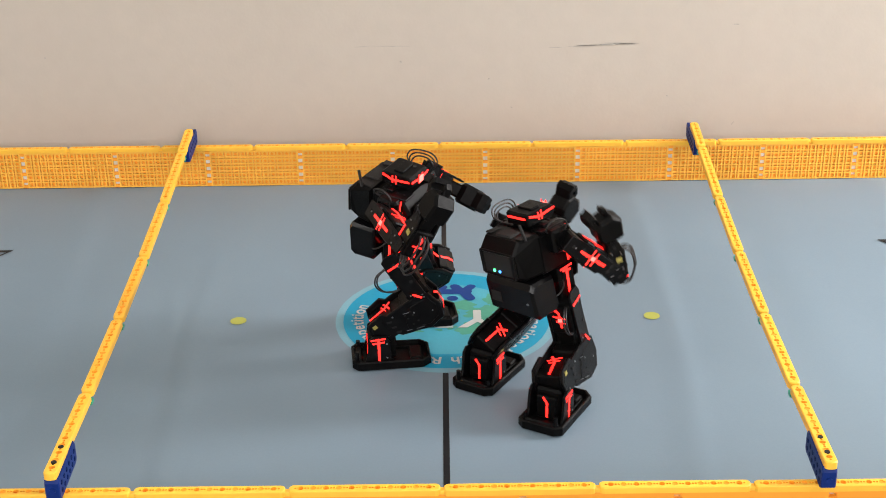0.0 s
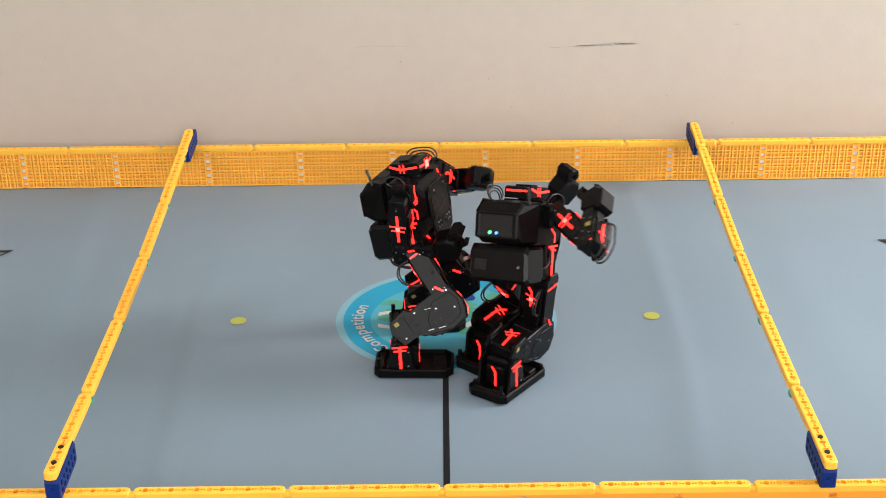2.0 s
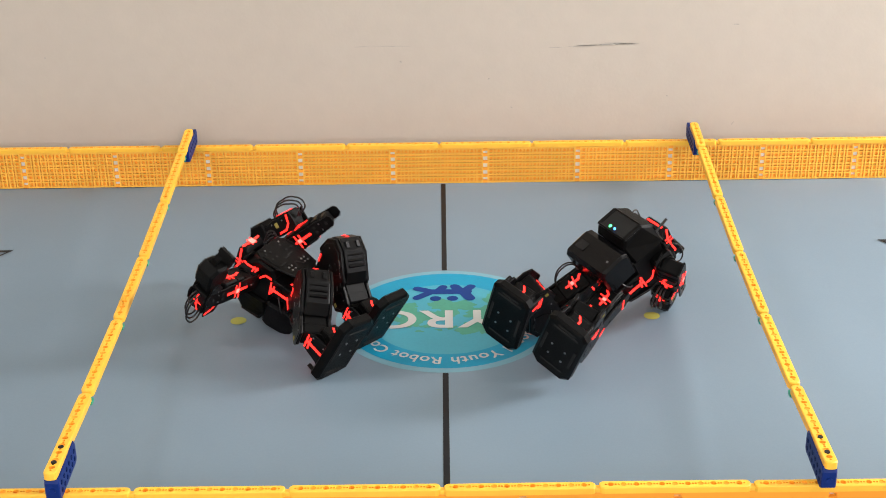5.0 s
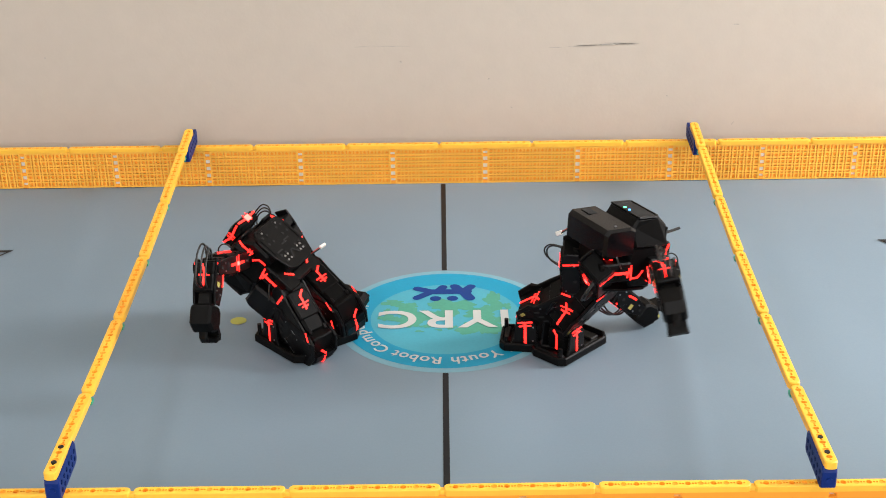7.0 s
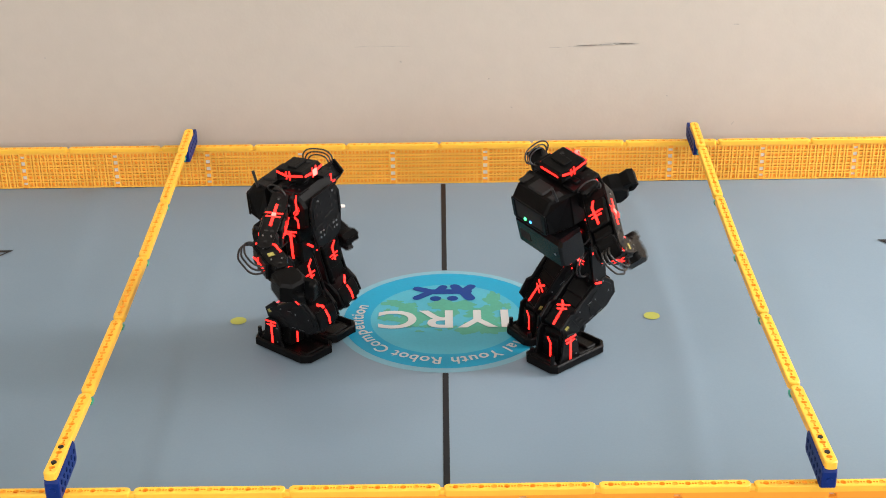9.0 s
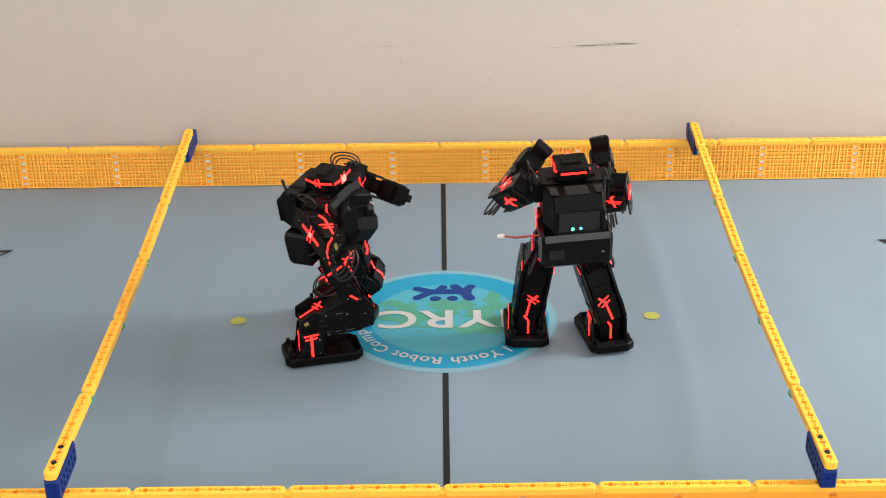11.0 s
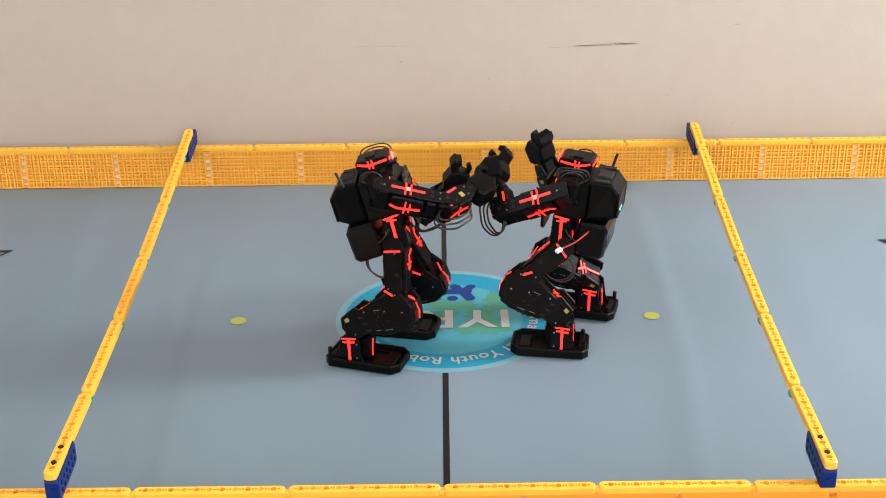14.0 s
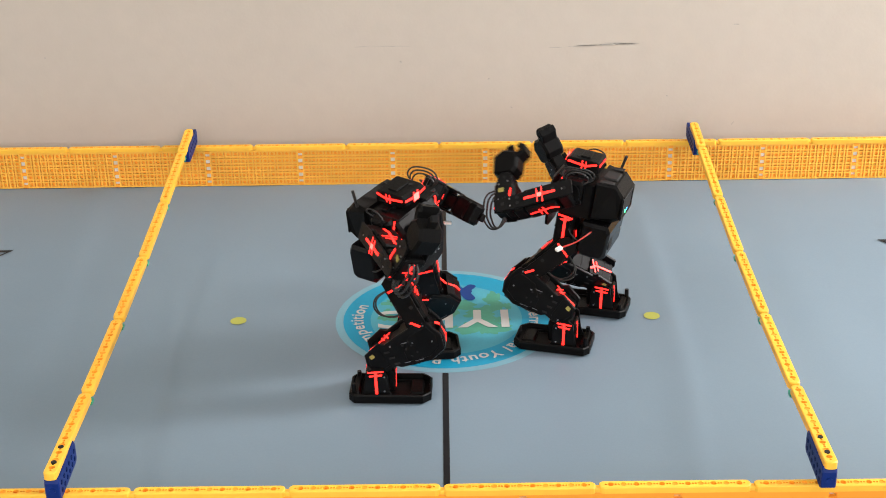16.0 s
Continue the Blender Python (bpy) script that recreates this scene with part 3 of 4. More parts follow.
    screws(foot, [(0.009, q * 0.0292, z) for q in (1, -1) for z in (-0.016, -0.040)], (0, 1, 0), 0.0014)
    return foot


def build_shin(root, s):
    bm = bmesh.new()
    # two side plates with clipped corners, and the knee and ankle motors between them
    shape = [(-0.018, 0.004), (-0.010, 0.018), (0.018, 0.021), (0.040, 0.010), (0.043, -0.016), (0.024, -0.060), (0.018, -0.064), (0.015, -0.094), (-0.011, -0.098), (-0.026, -0.090), (-0.029, -0.062), (-0.021, -0.056), (-0.021, -0.030)]
    for y in (-0.0225, 0.0225):
        prism(bm, shape, 0.005, pose(0, y, 0), 0.0014)
        prism(bm, [(-0.006, 0.012), (0.012, 0.015), (0.032, 0.006), (0.036, -0.014), (0.022, -0.046), (0.006, -0.040), (-0.010, -0.018)], 0.0066, pose(0, y, 0), 0.0010)
        prism(bm, [(-0.022, -0.066), (0.010, -0.070), (0.010, -0.090), (-0.010, -0.093), (-0.021, -0.086)], 0.0062, pose(0, y, 0), 0.0008)
    for y in (-0.0260, 0.0260):
        plate_holes(bm, [(x, z) for x in (-0.004, 0.004, 0.018, 0.030) for z in (-0.024, -0.034)], y, 0.0016)
        for k in range(3):
            made = box(bm, (0.003, 0.0010, 0.008), mi=1)
            place(bm, made, pose(-0.010 + k * 0.012, y, -0.060, 0, 25, 0))
    shin = part("shin", bm, [M_PLATE, M_PIT], root)
    bm = bmesh.new()
    servo(bm, (0.036, 0.038, 0.046), (0.001, 0, -0.010))
    servo(bm, (0.034, 0.038, 0.044), (-0.001, 0, -0.070), (180, 0, 0))
    box(bm, (0.030, 0.036, 0.022), (0, 0, -0.040), bevel=0.003)
    part("knee_servo", bm, M_BLACK, shin)
    bm = bmesh.new()
    prism(bm, [(0.014, 0.022), (0.028, 0.019), (0.043, 0.009), (0.046, -0.014), (0.034, -0.048), (0.020, -0.062)], 0.038, None, 0.002)
    for z in (-0.020, -0.029, -0.038):
        box(bm, (0.003, 0.028, 0.005), (0.0445 - (-0.014 - z) * 0.28, 0, z), (0, -16, 0))
    for y in (-0.010, 0.010):
        box(bm, (0.004, 0.007, 0.012), (0.0455, y, -0.004), (0, 5, 0), bevel=0.001)
    part("shin_guard", bm, M_PLATE, shin)
    strip(shin, [(-0.0195, -0.009 * s, -0.050), (-0.0200, 0.001, -0.059), (-0.0200, 0.002 * s, -0.088)], (-1, 0, 0), 0.0042, [((-0.0200, -0.003 * s, -0.055), (0, 1, 0.5 * s), 0.022), ((-0.0200, -0.001 * s, -0.061), (0, 1, 0.5 * s), 0.016)])
    strip(shin, [(0.004, 0.008 * s, 0.0212), (0.012, 0.000, 0.0218), (0.031, 0.000, 0.0185), (0.040, 0.0, 0.0122)], (0.25, 0, 1), 0.0044)
    for q in (1, -1):
        strip(shin, [(-0.024, q * 0.0256, 0.000), (-0.012, q * 0.0256, 0.006)], (0, q, 0), 0.004)
        # glints along the plate edges, modelled as thin bright bars
        bm = bmesh.new()
        for x, z, ln in ((0.030, -0.030, 0.013), (0.022, -0.046, 0.009), (-0.006, -0.030, 0.010)):
            made = box(bm, (0.0008, 0.0006, ln))
            place(bm, made, pose(x, q * 0.0262, z, 0, 24, 0))
        tagged(part("edge_glint", bm, M_SCREW, shin, "thin steel-coloured bars drawn as edge glints"), kind="stuff")
        sticker(shin, (-0.018, q * 0.0256, -0.082), (0.007, 0.006), (0, q, 0))
        screws(shin, [(0.002, q * 0.0256, -0.020), (-0.014, q * 0.0256, -0.050), (0.018, q * 0.0256, 0.004), (0.008, q * 0.0256, -0.084), (-0.010, q * 0.0256, 0.010)], (0, q, 0), 0.0014)
    return shin


def build_thigh(root, s):
    bm = bmesh.new()
    servo(bm, (0.036, 0.036, 0.048), (0.0, 0, -0.026))
    box(bm, (0.032, 0.034, 0.030), (0.0, 0, -0.060), bevel=0.004)
    box(bm, (0.030, 0.044, 0.016), (0.0, 0, 0.000), bevel=0.003)
    for q in (1, -1):
        box(bm, (0.020, 0.0016, 0.003), (0.002, q * 0.0186, -0.036), bevel=0.0004)
        box(bm, (0.012, 0.006, 0.010), (0.012, q * 0.014, -0.072), bevel=0.0015)
        box(bm, (0.008, 0.006, 0.014), (-0.014, q * 0.013, -0.070), bevel=0.0015)
    thigh = part("thigh", bm, M_BLACK, root)
    for y in (-0.0215, 0.0215):
        bm = bmesh.new()
        prism(bm, [(-0.015, 0.012), (-0.006, 0.018), (0.010, 0.018), (0.016, 0.008), (0.013, -0.020), (0.013, -0.080), (0.004, -0.090), (-0.008, -0.088), (-0.014, -0.078)], 0.0035, pose(0, y, 0), 0.001)
        plate_holes(bm, [(0.0, 0.0), (0.0, -0.078), (0.006, -0.040)], y + (0.002 if y > 0 else -0.002), 0.003)
        part("thigh_bracket", bm, [M_PLATE, M_PIT], thigh)
    strip(thigh, [(0.0188, 0.009, -0.006), (0.0190, 0.001, -0.013), (0.0190, 0.000, -0.036)], (1, 0, 0), 0.0042, [((0.0190, 0.0, -0.026), (0, 1, 0), 0.018), ((0.0190, 0.0, -0.032), (0, 1, 0), 0.012)])
    strip(thigh, [(-0.0190, 0.006, -0.008), (-0.0190, 0.000, -0.014), (-0.0190, 0.000, -0.038)], (-1, 0, 0), 0.0042, [((-0.0190, 0.0, -0.022), (0, 1, 0.2), 0.020), ((-0.0190, 0.0, -0.030), (0, 1, 0.2), 0.014)])
    window_piece(thigh, (-0.0196, 0, -0.026), (0.005, 0.006), (-1, 0, 0))
    for q in (1, -1):
        strip(thigh, [(-0.012, q * 0.0238, -0.004), (0.012, q * 0.0238, -0.002)], (0, q, 0), 0.0038)
        sticker(thigh, (-0.004, q * 0.0190, -0.044), (0.007, 0.011), (0, q, 0))
        screws(thigh, [(0.004, q * 0.0236, -0.006), (-0.008, q * 0.0236, -0.062), (0.008, q * 0.0236, -0.070)], (0, q, 0), 0.0013)
    loop = [(-0.016, s * 0.014, -0.004), (-0.034, s * 0.020, -0.008), (-0.040, s * 0.021, -0.026), (-0.028, s * 0.018, -0.044), (-0.014, s * 0.014, -0.048)]
    for d in (0.0, 0.0035):
        tube("cable", [(x - (d if i in (1, 2) else 0), y + d * 0.6, z) for i, (x, y, z) in enumerate(loop)], 0.0013, M_RUBBER, thigh, "thin black cable loop")
    return thigh


def build_upper_arm(root, s):
    bm = bmesh.new()
    servo(bm, (0.034, 0.034, 0.050), (0.0, 0, -0.042))
    box(bm, (0.026, 0.040, 0.020), (0, 0, -0.005), bevel=0.003)
    box(bm, (0.028, 0.030, 0.018), (0, 0, -0.078), bevel=0.003)
    box(bm, (0.022, 0.026, 0.014), (0, 0, -0.094), bevel=0.003)
    arm = part("upper_arm", bm, M_BLACK, root)
    for y in (-0.0195, 0.0195):
        bm = bmesh.new()
        prism(bm, [(-0.012, 0.012), (0.012, 0.012), (0.014, -0.010), (0.012, -0.070), (0.010, -0.108), (0.005, -0.113), (-0.006, -0.113), (-0.011, -0.108), (-0.013, -0.070)], 0.003, pose(0, y, 0), 0.0008)
        plate_holes(bm, [(0, -0.100), (0, 0.0), (0.004, -0.018), (-0.004, -0.076), (0.005, -0.076)], y + (0.0017 if y > 0 else -0.0017), 0.0028)
        part("arm_bracket", bm, [M_PLATE, M_PIT], arm)
    for n, y in (((0, 1, 0), 0.0214), ((0, -1, 0), -0.0214)):
        strip(arm, [(0.0, y, -0.016), (0.0, y, -0.064)], n, 0.0052, [((0, y, -0.036), (1, 0, 0), 0.024), ((0, y, -0.044), (1, 0, 0), 0.020)])
        window_piece(arm, (0, y * 1.02, -0.040), (0.007, 0.006), n)
        screws(arm, [(0.006, y * 0.999, -0.088), (-0.006, y * 0.999, -0.088), (0.0, y * 0.999, -0.004)], n, 0.0014)
    for n, x in (((1, 0, 0), 0.0178), ((-1, 0, 0), -0.0178)):
        strip(arm, [(x, 0.0, -0.018), (x, 0.004, -0.028), (x, 0.0, -0.062)], n, 0.0046, [((x, 0, -0.040), (0, 1, 0), 0.022), ((x, 0, -0.047), (0, 1, 0), 0.016)])
    return arm


def build_forearm(root, s):
    bm = bmesh.new()
    servo(bm, (0.034, 0.030, 0.046), (0.0, 0, -0.016))
    box(bm, (0.020, 0.022, 0.026), (0, 0, -0.048), bevel=0.003)
    fore = part("forearm", bm, M_BLACK, root)
    # a gripper fist: knuckle block, hooked fingers and a thumb
    bm = bmesh.new()
    prism(bm, [(-0.020, -0.060), (-0.012, -0.056), (0.012, -0.056), (0.019, -0.064), (0.021, -0.082), (0.014, -0.094), (-0.006, -0.098), (-0.020, -0.088)], 0.034, None, 0.004)
    prism(bm, [(0.010, -0.086), (0.021, -0.082), (0.031, -0.092), (0.031, -0.102), (0.022, -0.109), (0.017, -0.103), (0.023, -0.098), (0.018, -0.092)], 0.028, None, 0.002)
    prism(bm, [(-0.016, -0.088), (-0.006, -0.096), (-0.002, -0.108), (0.006, -0.112), (0.008, -0.106), (0.002, -0.100), (0.004, -0.090)], 0.012, pose(0, 0, 0), 0.002)
    for y in (-0.011, 0.0, 0.011):
        box(bm, (0.006, 0.008, 0.012), (0.028, y, -0.098), bevel=0.0015)
    hand = part("gripper", bm, M_BLACK, fore, "black plastic gripper fist")
    for y in (-0.0165, 0.0165):
        bm = bmesh.new()
        prism(bm, [(-0.014, 0.012), (0.010, 0.014), (0.016, 0.002), (0.014, -0.036), (0.008, -0.056), (-0.008, -0.056), (-0.014, -0.034)], 0.003, pose(0, y, 0), 0.0008)
        plate_holes(bm, [(0.0, 0.0), (0.0, -0.048)], y + (0.0017 if y > 0 else -0.0017), 0.0026)
        part("forearm_bracket", bm, [M_PLATE, M_PIT], fore)
    for q in (1, -1):
        y = q * 0.0186
        strip(fore, [(-0.013, y, 0.004), (0.002, y, 0.000), (0.010, y, -0.010), (0.011, y, -0.026)], (0, q, 0), 0.0040)
        sticker(fore, (-0.004, y, -0.026), (0.007, 0.009), (0, q, 0))
        screws(fore, [(-0.008, y, -0.010), (-0.008, y, -0.036), (0.006, y, -0.040)], (0, q, 0), 0.0013)
    strip(fore, [(-0.0178, 0.004, 0.002), (-0.0178, 0.0, -0.008), (-0.0178, 0.0, -0.032)], (-1, 0, 0), 0.0042, [((-0.0178, 0, -0.014), (0, 1, 0), 0.016)])
    for k in range(3):
        d = 0.0035 * k
        tube("cable", [(-0.014, -0.006 + 0.005 * k, -0.034), (-0.025 - d, -0.007 + 0.006 * k, -0.028), (-0.031 - d, -0.008 + 0.006 * k, -0.008), (-0.028 - d, -0.007 + 0.006 * k, 0.010 + d), (-0.016, -0.005 + 0.005 * k, 0.026 + d), (-0.002, -0.004 + 0.004 * k, 0.014)],
             0.0015, M_RUBBER, fore, "thin black cable loop")
    return fore


def build_torso(root, stickered):
    # chest: plates and the shoulder motors
    bm = bmesh.new()
    prism(bm, [(-0.030, 0.052), (0.016, 0.050), (0.034, 0.060), (0.036, 0.092), (0.022, 0.111), (-0.030, 0.111)], 0.086, None, 0.004)
    box(bm, (0.026, 0.046, 0.036), (0.002, 0, 0.036), bevel=0.004)
    for s in (-1, 1):
        box(bm, (0.036, 0.028, 0.036), (0.004, s * 0.044, 0.097), bevel=0.004)
        rod(bm, 0.015, 0.008, (0.004, s * 0.058, 0.097), (90, 0, 0), 14)
    chest = part("chest", bm, M_BLACK, root)
    bm = bmesh.new()
    prism(bm, [(-0.032, 0.024), (-0.020, 0.018), (0.020, 0.018), (0.032, 0.024), (0.040, 0.056), (0.040, 0.088), (0.030, 0.104), (-0.030, 0.104), (-0.040, 0.088), (-0.040, 0.056)], 0.004, pose(0.039, 0, 0, 0, 0, 90), 0.001)
    for x in (-0.026, -0.014, 0.014, 0.026):
        for z in (0.036, 0.048, 0.074, 0.088):
            made = rod(bm, 0.0022, 0.0012, n=8, mi=1)
            place(bm, made, pose(0.0413, x, z, 0, 90, 0))
    for x in (-0.022, 0.010, 0.0):
        box(bm, (0.0012, 0.014, 0.0022), (0.0413, x, 0.062 + x * 0.3), mi=1)
    for s in (-1, 1):
        box(bm, (0.0016, 0.0016, 0.036), (0.0412, s * 0.034, 0.070), (0, 0, 0))
        box(bm, (0.0016, 0.012, 0.0016), (0.0412, s * 0.020, 0.100))
        made = box(bm, (0.0012, 0.0024, 0.016), mi=1)
        place(bm, made, pose(0.0413, s * 0.006, 0.040, s * 35, 0, 0))
    plate = part("chest_plate", bm, [M_PLATE, M_PIT], root)
    screws(plate, [(0.0416, c + dx, 0.040 + dz) for c in (-0.018, 0.018) for dx in (-0.004, 0.004) for dz in (-0.004, 0.004)] + [(0.0416, x, 0.095) for x in (-0.020, 0.020)], (1, 0, 0), 0.0018)
    bm = bmesh.new()
    box(bm, (0.010, 0.072, 0.008), (-0.004, 0, 0.116), bevel=0.001)
    for s in (-1, 1):
        box(bm, (0.050, 0.024, 0.004), (0.004, s * 0.032, 0.114), bevel=0.001)
        for k in range(4):
            rod(bm, 0.0016, 0.001, (-0.014 + k * 0.011, s * 0.032, 0.1164), mi=1, n=8)
    part("shoulder_plate", bm, [M_PLATE, M_PIT], root)
    # head: a chamfered block on a neck, with a strip across its brow and along its cheeks
    bm = bmesh.new()
    prism(bm, [(-0.026, 0.122), (0.020, 0.121), (0.0265, 0.127), (0.0260, 0.136), (0.021, 0.1400), (-0.023, 0.1400), (-0.026, 0.1375)], 0.048, None, 0.002)
    box(bm, (0.030, 0.050, 0.004), (-0.004, 0, 0.124), bevel=0.001)
    rod(bm, 0.013, 0.016, (0, 0, 0.119))
    box(bm, (0.016, 0.030, 0.004), (-0.002, 0, 0.1408), bevel=0.001)
    rod(bm, 0.003, 0.004, (0.010, 0.012, 0.1392), n=8, mi=1)
    head = part("head", bm, [M_BLACK, M_PIT], root)
    strip(head, [(0.0268, -0.022, 0.134), (0.0276, 0.0, 0.132), (0.0268, 0.022, 0.134)], (1, 0, 0), 0.0044, [((0.0280, 0.0045, 0.133), (0, 0, 1), 0.014), ((0.0280, -0.0045, 0.133), (0, 0, 1), 0.014)])
    window_piece(head, (0.0285, 0, 0.132), (0.010, 0.011), (1, 0, 0))
    for s in (-1, 1):
        y = s * 0.0246
        strip(head, [(0.022, y, 0.134), (-0.006, y, 0.131), (-0.022, y, 0.136)], (0, s, 0), 0.0042, [((0.0, y, 0.132), (0, 0, 1), 0.013), ((-0.006, y, 0.132), (0, 0, 1), 0.011)])
    strip(head, [(-0.0268, -0.018, 0.133), (-0.0268, 0.018, 0.133)], (-1, 0, 0), 0.0042)
    # control box on its back
    bm = bmesh.new()
    made = prism(bm, [(-0.030, 0.056), (-0.060, 0.053), (-0.073, 0.061), (-0.075, 0.099), (-0.061, 0.115), (-0.030, 0.117)], 0.094, None, 0.004)
    for v in made:
        if v.co.x < -0.055:
            v.co.y *= 0.80
    box(bm, (0.003, 0.060, 0.034), (-0.0740, 0, 0.081), bevel=0.001, mi=1)
    sides = []
    for s in (-1, 1):
        sb = bmesh.new()
        box(sb, (0.004, 0.009, 0.038), (-0.0746, s * 0.0340, 0.080), bevel=0.002)
        sides.append(("back_rib", sb))
        sb = bmesh.new()
        sides.append(("side_cover", sb))
        prism(sb, [(-0.066, 0.060), (-0.042, 0.058), (-0.036, 0.084), (-0.046, 0.088), (-0.046, 0.106), (-0.064, 0.104)], 0.003, pose(-0.004, s * 0.0437, 0, 0, 0, s * 13), 0.001)
    box(bm, (0.024, 0.034, 0.006), (-0.046, 0, 0.1152), bevel=0.002, mi=1)
    pack = part("control_box", bm, [M_BLACK, M_PIT], root, "chamfered black control box")
    for name, sb in sides:
        part(name, sb, M_PLATE, pack)
    # rim of the recessed back
    for z in (0.0625, 0.0980):
        bm = bmesh.new()
        box(bm, (0.004, 0.068, 0.0035), (-0.0750, 0, z), bevel=0.001)
        part("back_rim", bm, M_PLATE, pack)
    for y in (-0.022, 0.0, 0.022):
        bm = bmesh.new()
        box(bm, (0.022, 0.012, 0.0022), (-0.046, y * 1.5, 0.1164), (0, 3, 0), bevel=0.0006)
        part("top_vent", bm, M_PIT, pack)
    if stickered:
        bm = bmesh.new()
        box(bm, (0.0012, 0.022, 0.022), (-0.0758, -0.022, 0.086), (0, 2, 0))
        part("sticker", bm, M_PALE, pack, "pale grey paper sticker")
    bm = bmesh.new()
    rod(bm, 0.0026, 0.0016, (-0.0760, 0.010, 0.069), (0, 90, 0), 10)
    part("indicator_light", bm, M_GREEN, pack, "green indicator light")
    bm = bmesh.new()
    rod(bm, 0.0022, 0.0016, (-0.0760, -0.002, 0.069), (0, 90, 0), 10)
    part("indicator_light", bm, M_BLUE_LED, pack, "blue indicator light")
    bm = bmesh.new()
    rod(bm, 0.0022, 0.026, (-0.052, -0.040, 0.126), (0, -12, 0), 8)
    part("antenna_stub", bm, M_RUBBER, pack)
    # battery case below it
    bm = bmesh.new()
    prism(bm, [(-0.022, 0.051), (-0.018, 0.004), (-0.024, -0.004), (-0.058, -0.006), (-0.065, 0.000), (-0.067, 0.042), (-0.062, 0.051)], 0.106, None, 0.005)
    for k in range(5):
        box(bm, (0.001, 0.004, 0.016), (-0.0663, 0.022 + k * 0.0045, 0.020), (0, 2, 0), mi=1)
    bat = part("battery_case", bm, [M_GLOSS, M_PIT], root, "glossy black battery case")
    screws(bat, [(-0.0665, -0.038, 0.020)], (-1, 0, 0), 0.002)
    # pelvis with the two hip motors
    bm = bmesh.new()
    box(bm, (0.044, 0.050, 0.018), (0, 0, 0.012), bevel=0.003)
    for s in (-1, 1):
        servo(bm, (0.030, 0.028, 0.056), (0.006, s * HIP, 0.026))
    pelvis = part("pelvis", bm, M_BLACK, root)
    for s in (-1, 1):
        y = s * (HIP + 0.0168)
        strip(pelvis, [(0.006, y, 0.050), (0.005, y, 0.008)], (0, s, 0), 0.0056, [((0.006, y, 0.052), (1, 0, 0.1), 0.022), ((0.006, y, 0.047), (1, 0, -0.15), 0.014)])
        strip(pelvis, [(0.0228, s * HIP, 0.026), (0.0228, s * (HIP - 0.012), 0.016)], (1, 0, 0), 0.0042)
        strip(pelvis, [(-0.0108, s * HIP, 0.026), (-0.0108, s * (HIP - 0.010), 0.012)], (-1, 0, 0), 0.0042)
        strip(chest, [(0.008, s * 0.0436, 0.078), (0.018, s * 0.0436, 0.070), (0.018, s * 0.0436, 0.058)], (0, s, 0), 0.0036)
    for s in (-1, 1):
        for k in range(3 if s > 0 else 1):
            d = 0.004 * k
            tube("cable", [(-0.012, s * (0.046 + 0.003 * k), 0.110), (-0.020 - d, s * 0.054, 0.122 + d), (-0.004, s * (0.058 + 0.002 * k), 0.131 + d), (0.013 + d, s * 0.060, 0.121 + d), (0.010, s * 0.058, 0.110)],
                 0.0012, M_RUBBER, chest, "thin black cable loop")
        tube("cable", [(-0.030, s * 0.030, 0.024), (-0.026, s * 0.050, 0.018), (-0.010, s * 0.054, 0.026), (0.000, s * 0.046, 0.036)], 0.0012, M_RUBBER, chest)
        strip(chest, [(0.0226, s * 0.046, 0.112), (0.0226, s * 0.049, 0.104), (0.0226, s * 0.048, 0.084)], (1, 0, 0), 0.0042, [((0.0226, s * 0.048, 0.091), (0, 1, 0.2), 0.020), ((0.0226, s * 0.048, 0.086), (0, 1, 0.2), 0.014)])
    # a loose battery lead with a white plug
    lead = [(-0.040, 0.046, 0.040), (-0.034, 0.066, 0.037), (-0.022, 0.084, 0.029), (-0.008, 0.100, 0.024)]
    tube("battery_lead", lead, 0.0012, M_RED_WIRE, bat, "red battery wire")
    tube("battery_lead", [(x + 0.002, y - 0.001, z - 0.002) for x, y, z in lead], 0.0012, M_RUBBER, bat, "black battery wire")
    bm = bmesh.new()
    made = box(bm, (0.007, 0.005, 0.012), bevel=0.001)
    place(bm, made, pose(-0.004, 0.105, 0.022, 75, -10, -30))
    part("lead_plug", bm, M_PLUG_AND_GAP, bat, "white nylon plug")


def build_robot(label, stickered=False):
    root = new("boxing_robot")
    tagged(root, label, "robot", group="boxing robots")
    build_torso(root, stickered)
    out = {"body": root}
    for side, s in (("left", 1), ("right", -1)):
        out[side] = {"thigh": build_thigh(root, s), "shin": build_shin(root, s), "foot": build_foot(root, s),
                     "upper_arm": build_upper_arm(root, s), "forearm": build_forearm(root, s)}
    return out


robot_a = build_robot("black plastic humanoid boxing robot with red light strips, fists raised", True)
robot_b = build_robot("black humanoid robot with red light strips and back-mounted control box")


# ---- movement ----
def act(robot, steps):
    """Key a robot from steps of (seconds, body place, body turn in degrees, left leg, right leg, left arm, right arm)."""
    rows = {"body": []}
    for t, at, tilt, l_leg, r_leg, l_arm, r_arm in steps:
        rows["body"].append((t, pose(*at, *tilt)))
        for side, parts in limbs((l_leg, r_leg), (l_arm, r_arm)).items():
            for name, m in parts.items():
                rows.setdefault((side, name), []).append((t, m))
    walk(robot["body"], rows.pop("body"))
    for (side, name), r in rows.items():
        walk(robot[side][name], r)


